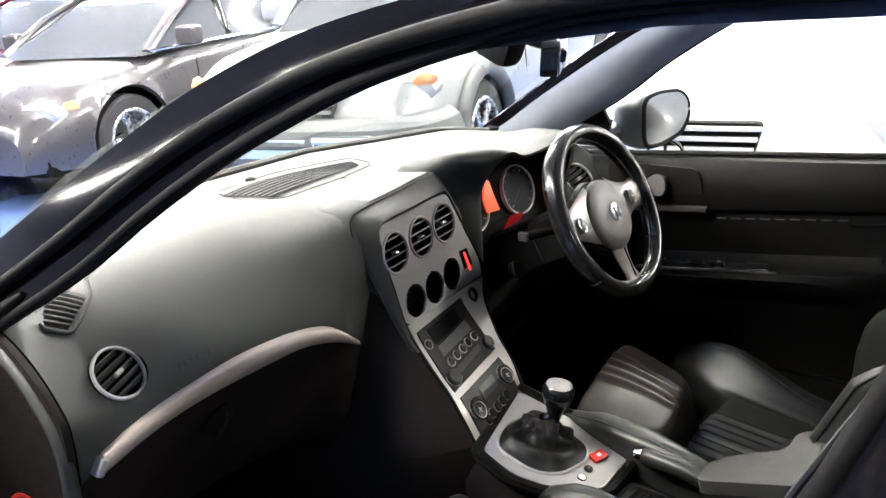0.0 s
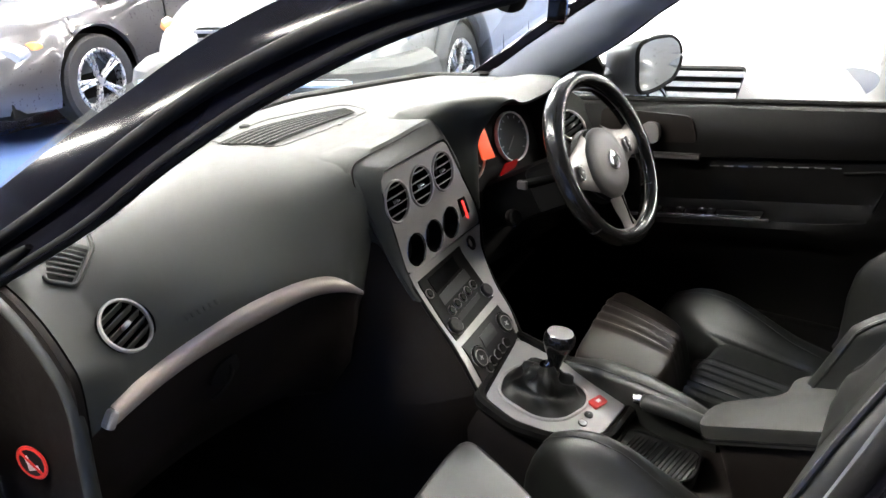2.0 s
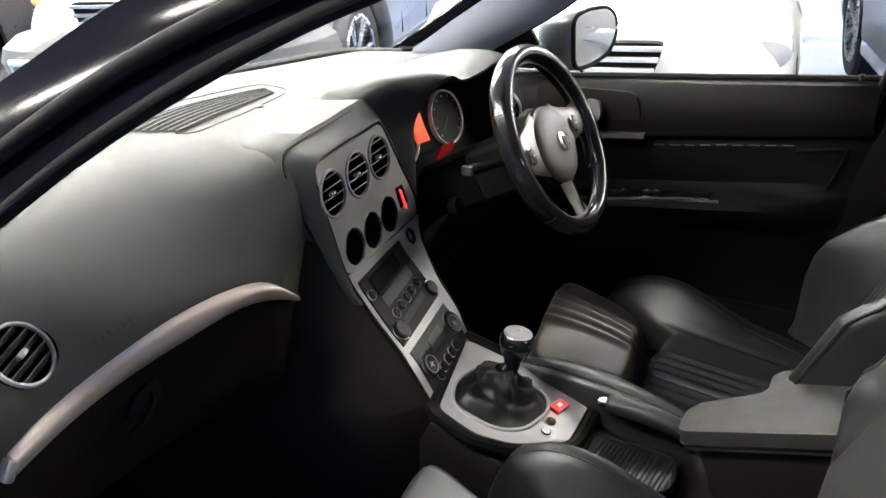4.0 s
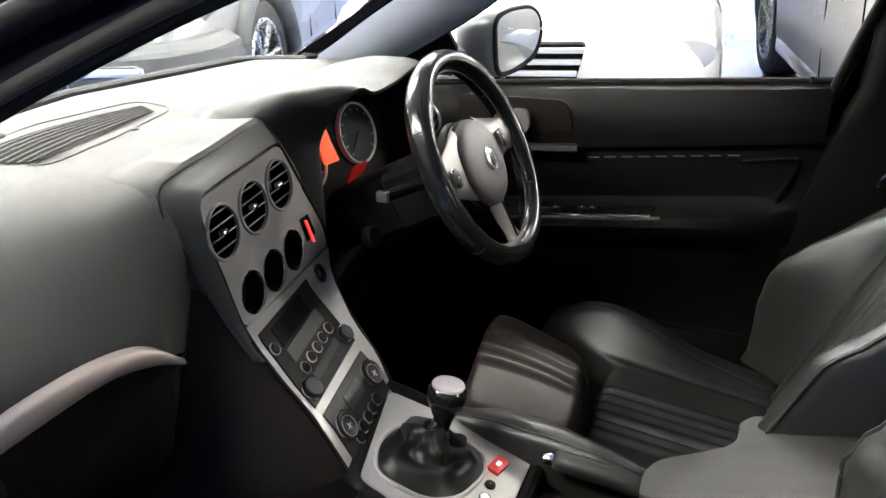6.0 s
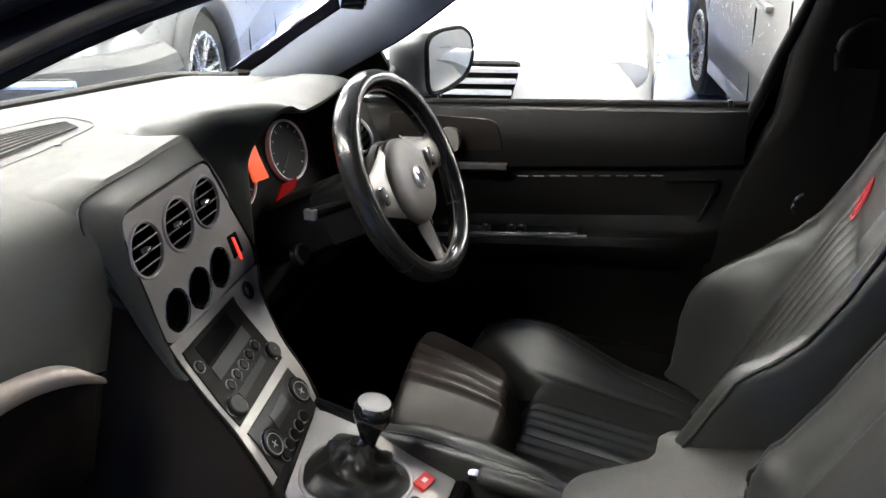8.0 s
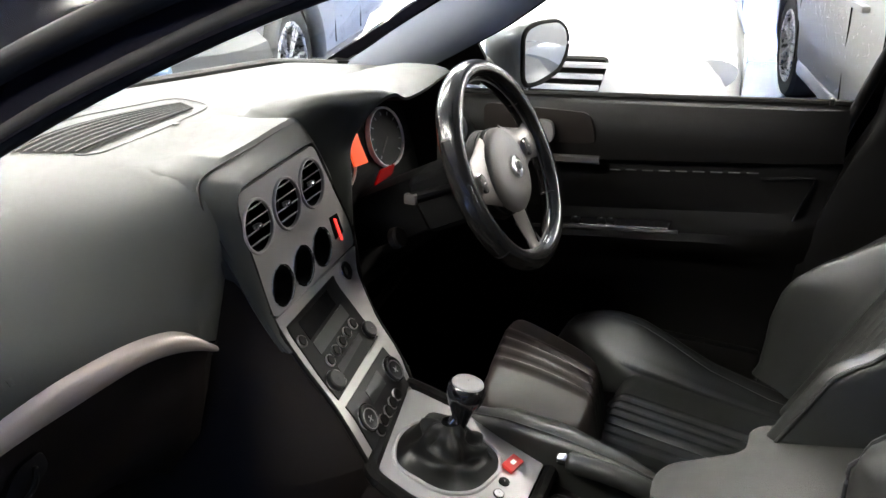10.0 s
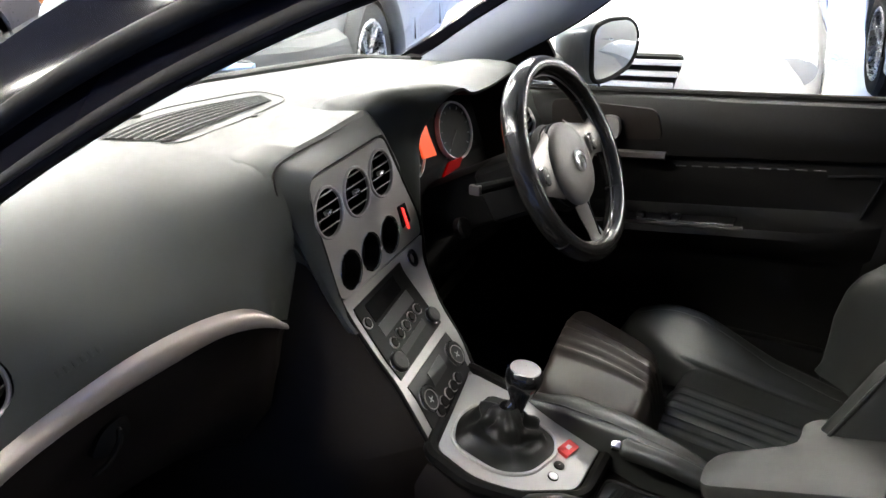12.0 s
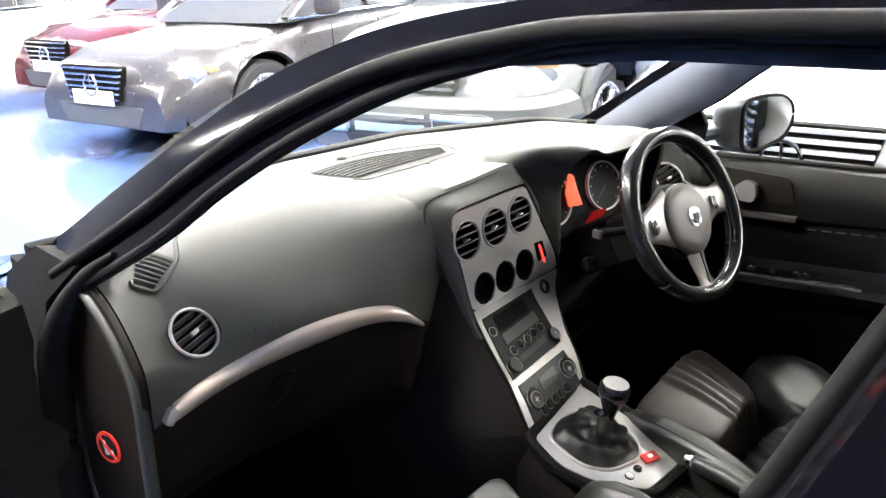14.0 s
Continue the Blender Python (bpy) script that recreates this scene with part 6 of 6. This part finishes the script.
def parked_car(name, label, paint, L, W, H, hood, belt, r, front=0.88, rear=0.95, suv=False, spokes=5, grille_w=0.38, grille_h=0.12, bars=6, orange=True, back=0.0, gz=None, gx=0.0):
    car = thing(name, (0, 0, 0), label, "car", "parked cars")
    hw = W / 2
    yf, yr = L / 2 - front, -L / 2 + rear
    ra = r * 1.16
    tops = [(-L / 2, belt * 0.80), (-L / 2 + 0.12, belt * 0.98), (-L / 2 + 0.5, belt + 0.04), (-L * 0.27, belt + 0.05), (L * 0.19, belt), (L * 0.26, hood), (L / 2 - 0.45, hood * 0.93), (L / 2 - 0.12, hood * 0.80), (L / 2, hood * 0.62)]

    def section(y):
        top = interp(y, [a for a, b in tops], [b for a, b in tops])
        e = max(0, (abs(y) - (L / 2 - 0.75)) / 0.75)
        w = hw * (1 - 0.17 * e ** 2.2)
        low = 0.20 + 0.06 * e
        for yw in (yf, yr):
            d = abs(y - yw)
            if d < ra:
                low = max(low, r + math.sqrt(ra * ra - d * d))
        pts = [(w * 0.97, low)]
        for f, k in ((0.15, 1.0), (0.4, 1.01), (0.62, 1.0), (0.82, 0.965), (0.95, 0.915)):
            z = max(low + 0.01 * (1 + f), 0.22 + (top - 0.22) * f)
            pts.append((w * k, z))
        pts.append((w * 0.80, max(top + 0.015, low + 0.03)))
        pts.append((w * 0.4, max(top + 0.035, low + 0.035)))
        pts.append((0, max(top + 0.04, low + 0.04)))
        return [Vector((x, y, z)) for x, z in pts] + [Vector((-x, y, z)) for x, z in pts[-2::-1]]

    st = sorted(set([round(v, 3) for v in np.linspace(-L / 2, L / 2, 41)] + [round(yw + ra * math.sin(radians(a)), 3) for yw in (yf, yr) for a in range(-90, 91, 10)]))
    bm = loft([section(y) for y in st], False, True)
    part("body", bm, paint, car, "", 40)
    part("underside", box((0, 0, 0.30), (W * 0.9, L * 0.94, 0.18), 0.02), M_VOID, car)
    for yw in (yf, yr):
        part("arch_liner", box((0, yw, r + 0.14), (W * 0.84, ra * 1.9, 0.5), 0.05), M_VOID, car)
    # cabin: glass core, roof and pillars
    c0, c1, c2, c3 = L * 0.235, L * 0.06, -L * 0.22, -L * 0.39
    c0, c1 = c0 - back, c1 - back
    if suv:
        c2, c3 = -L * 0.40, -L * 0.47
    zb = belt + 0.02

    def cabin(f, grow):
        """Ring of the greenhouse at height f."""
        y0_, y3_ = c0 + (c1 - c0) * f, c3 + (c2 - c3) * f
        w = (hw * 0.90 + (hw * 0.70 - hw * 0.90) * f) + grow
        z = zb + (H - 0.05 - zb) * f
        return [Vector((x, y, z)) for x, y in rounded([(-w, y3_ - grow), (w, y3_ - grow), (w, y0_ + grow), (-w, y0_ + grow)], 0.12, 4)]

    part("greenhouse_glass", loft([cabin(f, 0) for f in (-0.1, 0.25, 0.5, 0.75, 1.0)], True, True), M_DARKGLASS, car, "dark tinted cabin glass", 50)
    rf = loft([cabin(0.93, 0.012), cabin(0.985, 0.004), [p + Vector((0, 0, 0.025)) for p in cabin(1.0, -0.06)], [p + Vector((0, 0, 0.04)) for p in cabin(1.0, -0.25)]], True, True)
    part("roof", rf, paint, car, "", 60)
    for s in (-1, 1):
        for ya, yb, wd_ in ((c0, c1, 0.05), (c0 * 0.12, c0 * 0.10, 0.04), ((c3 + c2) / 2 + 0.1, c2 + 0.05, 0.05), (c3, c2, 0.06)):
            part("pillar", tube([(s * (hw * 0.895), ya, zb - 0.02), (s * (hw * 0.80 + 0.012), (ya + yb) / 2, (zb + H) / 2), (s * (hw * 0.70 + 0.01), yb, H - 0.06)], wd_, 8, flat=0.5), paint if wd_ != 0.04 else M_GLOSS, car)
        part("belt_line", tube([(s * hw * 0.935, y, zb - 0.01) for y in np.linspace(c3, c0, 9)], 0.012, 6), M_CHROME, car)
        for y in (yf, yr):
            road_wheel(car, s * (hw - 0.115), y, r, s, spokes)
        mm = part("door_mirror", box((s * (hw + 0.09), c0 - 0.28, belt + 0.09), (0.2, 0.13, 0.15), 0.045, None, 3), paint, car)
        part("sill", box((s * hw * 0.965, (yf + yr) / 2, 0.26), (0.06, (yf - yr) - 2 * ra, 0.09), 0.02), M_CLAD if suv else paint, car)
        for yy in (c0 * 0.62, c0 * 0.1 - 0.02, -L * 0.22):
            part("door_gap", box((s * hw * 1.003, yy, belt * 0.62), (0.006, 0.008, belt * 0.6), 0), M_VOID, car)
        for yy in (c0 * 0.2, -L * 0.14):
            part("door_handle", box((s * hw * 1.0, yy, belt * 0.83), (0.04, 0.2, 0.03), 0.01), paint, car)
        # lamps
        e = hw * 0.80
        hl = part("headlamp", lathe([(0.001, -0.1), (0.14, -0.08), (0.185, 0.0), (0.15, 0.05), (0.001, 0.075)], Matrix.Translation((s * e * 0.93, L / 2 - 0.24, hood * 0.745)) @ pose(0, 0, 0, 78, 0, -s * 32) @ Matrix.Diagonal((1.15, 0.5, 1, 1)), 24, caps=False), M_LENS if orange else M_CLEAR, car, "clear headlamp")
        sub("lamp_bowl", lathe([(0.06, 0.04), (0.065, 0.085), (0.05, 0.09), (0.02, 0.07)], Matrix.Translation((s * e * 0.90, L / 2 - 0.24, hood * 0.745)) @ pose(0, 0, 0, 80, 0, -s * 25), 20), M_CHROME, hl)
        sub("indicator_lens", lathe([(0.001, -0.05), (0.055, -0.03), (0.075, 0.01), (0.04, 0.04), (0.001, 0.05)], Matrix.Translation((s * hw * 0.87, L / 2 - 0.25, hood * 0.80)) @ pose(0, 0, 0, 85, 0, -s * 45) @ Matrix.Diagonal((1.3, 0.75, 1, 1)) if suv else Matrix.Translation((s * (e * 1.115), L / 2 - 0.40, hood * 0.77)) @ pose(0, 0, 0, 85, 0, -s * 65) @ Matrix.Diagonal((1.3, 0.75, 1, 1)), 18, caps=False), M_ORANGE if orange else M_CLEAR, hl)
        part("fog_lamp", lathe([(0.06, -0.02), (0.06, 0.02), (0.045, 0.03), (0.001, 0.03)], Matrix.Translation((s * e * 0.86, L / 2 - 0.05, 0.38)) @ pose(0, 0, 0, 90, 0, 180), 20), M_LENS, car)
        part("tail_lamp", box((s * hw * 0.82, -L / 2 + 0.09, belt * 0.78), (0.26, 0.16, 0.2), 0.04, None, 3), M_RED, car, "red tail lamp")
    # grille of slats in a frame, lower intake, plate
    gz = gz or hood * 0.68
    gy = L / 2 + 0.03
    fr = part("grille", prism(rounded([(-grille_w, gz + 0.14), (grille_w, gz + 0.14), (grille_w * 0.8, gz - grille_h), (-grille_w * 0.8, gz - grille_h)], 0.03), 0.05, frame_of((gx, gy, 0), (-1, 0, 0), (0, 0, 1)), 0.004), M_VOID, car, "slatted radiator grille")
    for k in range(bars):
        z = gz - grille_h + 0.02 + (0.10 + grille_h) * k / (bars - 1)
        w = grille_w * (0.8 + 0.2 * (z - gz + grille_h) / (0.1 + grille_h)) - 0.01
        sub("grille_bar", box((gx, gy + 0.005, z), (2 * w, 0.03, 0.018), 0.005), M_CHROME if not (suv or gx) else paint, fr)
    sub("grille_badge", ring(0.07, 0.085, 0.01, frame_of((gx, gy + 0.02, gz), (-1, 0, 0), (0, 0, 1)), 24, bm=box((gx, gy + 0.02, gz), (0.14, 0.012, 0.014), 0.003, bm=box((gx, gy + 0.02, gz + 0.035), (0.014, 0.012, 0.07), 0.003))), M_CHROME, fr, "round chrome emblem")
    part("lower_intake", prism(rounded([(-hw * 0.6, 0.42), (hw * 0.6, 0.42), (hw * 0.5, 0.27), (-hw * 0.5, 0.27)], 0.04), 0.06, frame_of((0, L / 2 + 0.006, 0), (-1, 0, 0), (0, 0, 1)), 0.005), M_CLAD, car, "dark lower air intake")
    for s in (-1, 1) if not gx else ():
        part("bumper_duct", prism(rounded([(s * hw * 0.62, 0.44), (s * hw * 0.84, 0.45), (s * hw * 0.82, 0.32), (s * hw * 0.60, 0.30)], 0.02), 0.05, frame_of((0, L / 2 - 0.03, 0), (-1, 0, 0), (0, 0, 1)) @ Matrix.Scale(-1, 4, (1, 0, 0)), 0.003), M_CLAD, car)
    part("number_plate", box((0, L / 2 + (0.205 if suv else 0.045), 0.48), (0.5, 0.015, 0.11), 0.006), M_PLATE if suv else M_WHITE, car, "blank pale number plate")
    if suv:
        for s in (-1, 1):
            part("arch_flare", tube([(s * (hw + 0.005), yf + (ra + 0.02) * math.cos(radians(a)), r + (ra + 0.02) * math.sin(radians(a))) for a in range(-8, 189, 12)], 0.05, 8), M_CLAD, car, "grey wheel arch flare", 80)
        part("bumper_bar", tube(catmull([(-hw * 0.95, L / 2 - 0.35, 0.5), (-hw * 0.8, L / 2 + 0.02, 0.5), (0, L / 2 + 0.09, 0.5), (hw * 0.8, L / 2 + 0.02, 0.5), (hw * 0.95, L / 2 - 0.35, 0.5)], 6), 0.13, 10), M_CLAD, car, "grey plastic bumper")
        for s in (-1, 1):
            fx = s * hw * 0.55
            ins = part("bumper_insert", prism(rounded([(-0.2, -0.075), (0.2, -0.075), (0.17, 0.075), (-0.17, 0.075)], 0.03), 0.03, frame_of((fx, L / 2 + 0.205, 0.48), (-1, 0, 0), (0, 0, 1)), 0.004), M_CLAD, car, "dark bumper insert")
            sub("insert_frame", tube([(fx + x, L / 2 + 0.21, 0.48 + z) for x, z in ((-0.19, -0.05), (0.19, -0.05), (0.19, 0.05), (-0.19, 0.05), (-0.19, -0.05))], 0.02, 6), M_PLATE, ins)
    return car


def park(car, x, y, heading):
    """Stand the car's middle at x, y with its nose turned to heading degrees (0: +y, 90: -x)."""
    car.matrix_basis = Matrix.Translation((x, y, G)) @ pose(0, 0, 0, 0, 0, heading)


park(parked_car("white_saloon", "white saloon with slatted grille, parked facing the aisle", M_WHITE, 4.6, 1.62, 1.44, 0.90, 0.95, 0.315, grille_w=0.36, grille_h=0.10, bars=6, orange=False, back=0.3, gz=0.61, gx=0.02), 4.25, 1.2, 102)
park(parked_car("silver_saloon", "silver saloon parked beside the white one", M_CHAMP, 4.5, 1.76, 1.44, 0.84, 0.92, 0.31), 3.97, -1.05, 109)
park(parked_car("silver_suv", "pale silver off-roader with grey wheel arches and bumper", M_PALE, 4.6, 1.80, 1.72, 0.98, 1.05, 0.345, front=0.85, suv=True, spokes=6), 4.27, 3.88, 107)
park(parked_car("dark_coupe", "dark grey coupe with twin-spoke alloy wheels", M_GREY, 4.6, 1.80, 1.40, 0.84, 0.92, 0.33, spokes=5), 3.40, 6.39, 104)
park(parked_car("maroon_saloon", "maroon saloon further along the row", M_MAROON, 4.5, 1.78, 1.43, 0.86, 0.93, 0.315), 3.8, 8.75, 102)
park(parked_car("white_hatchback", "white hatchback at the end of the row", M_WHITE, 4.2, 1.74, 1.46, 0.88, 0.95, 0.31), 1.9, 11.0, 100)
park(parked_car("blue_hatchback", "blue hatchback behind the aisle", M_BLUE, 4.1, 1.74, 1.46, 0.88, 0.95, 0.31), -2.0, 10.5, 110)
park(parked_car("grey_saloon", "dark grey saloon parked behind the open car", M_GREY, 4.6, 1.80, 1.44, 0.86, 0.93, 0.315), 3.9, -4.7, 28)
park(parked_car("red_hatchback", "red hatchback parked behind the open car", M_MAROON, 4.1, 1.74, 1.46, 0.88, 0.95, 0.31), 1.5, -6.6, 15)
park(parked_car("white_saloon", "white saloon parked behind the open car", M_WHITE, 4.5, 1.78, 1.43, 0.86, 0.93, 0.315), 7.2, -5.6, 30)
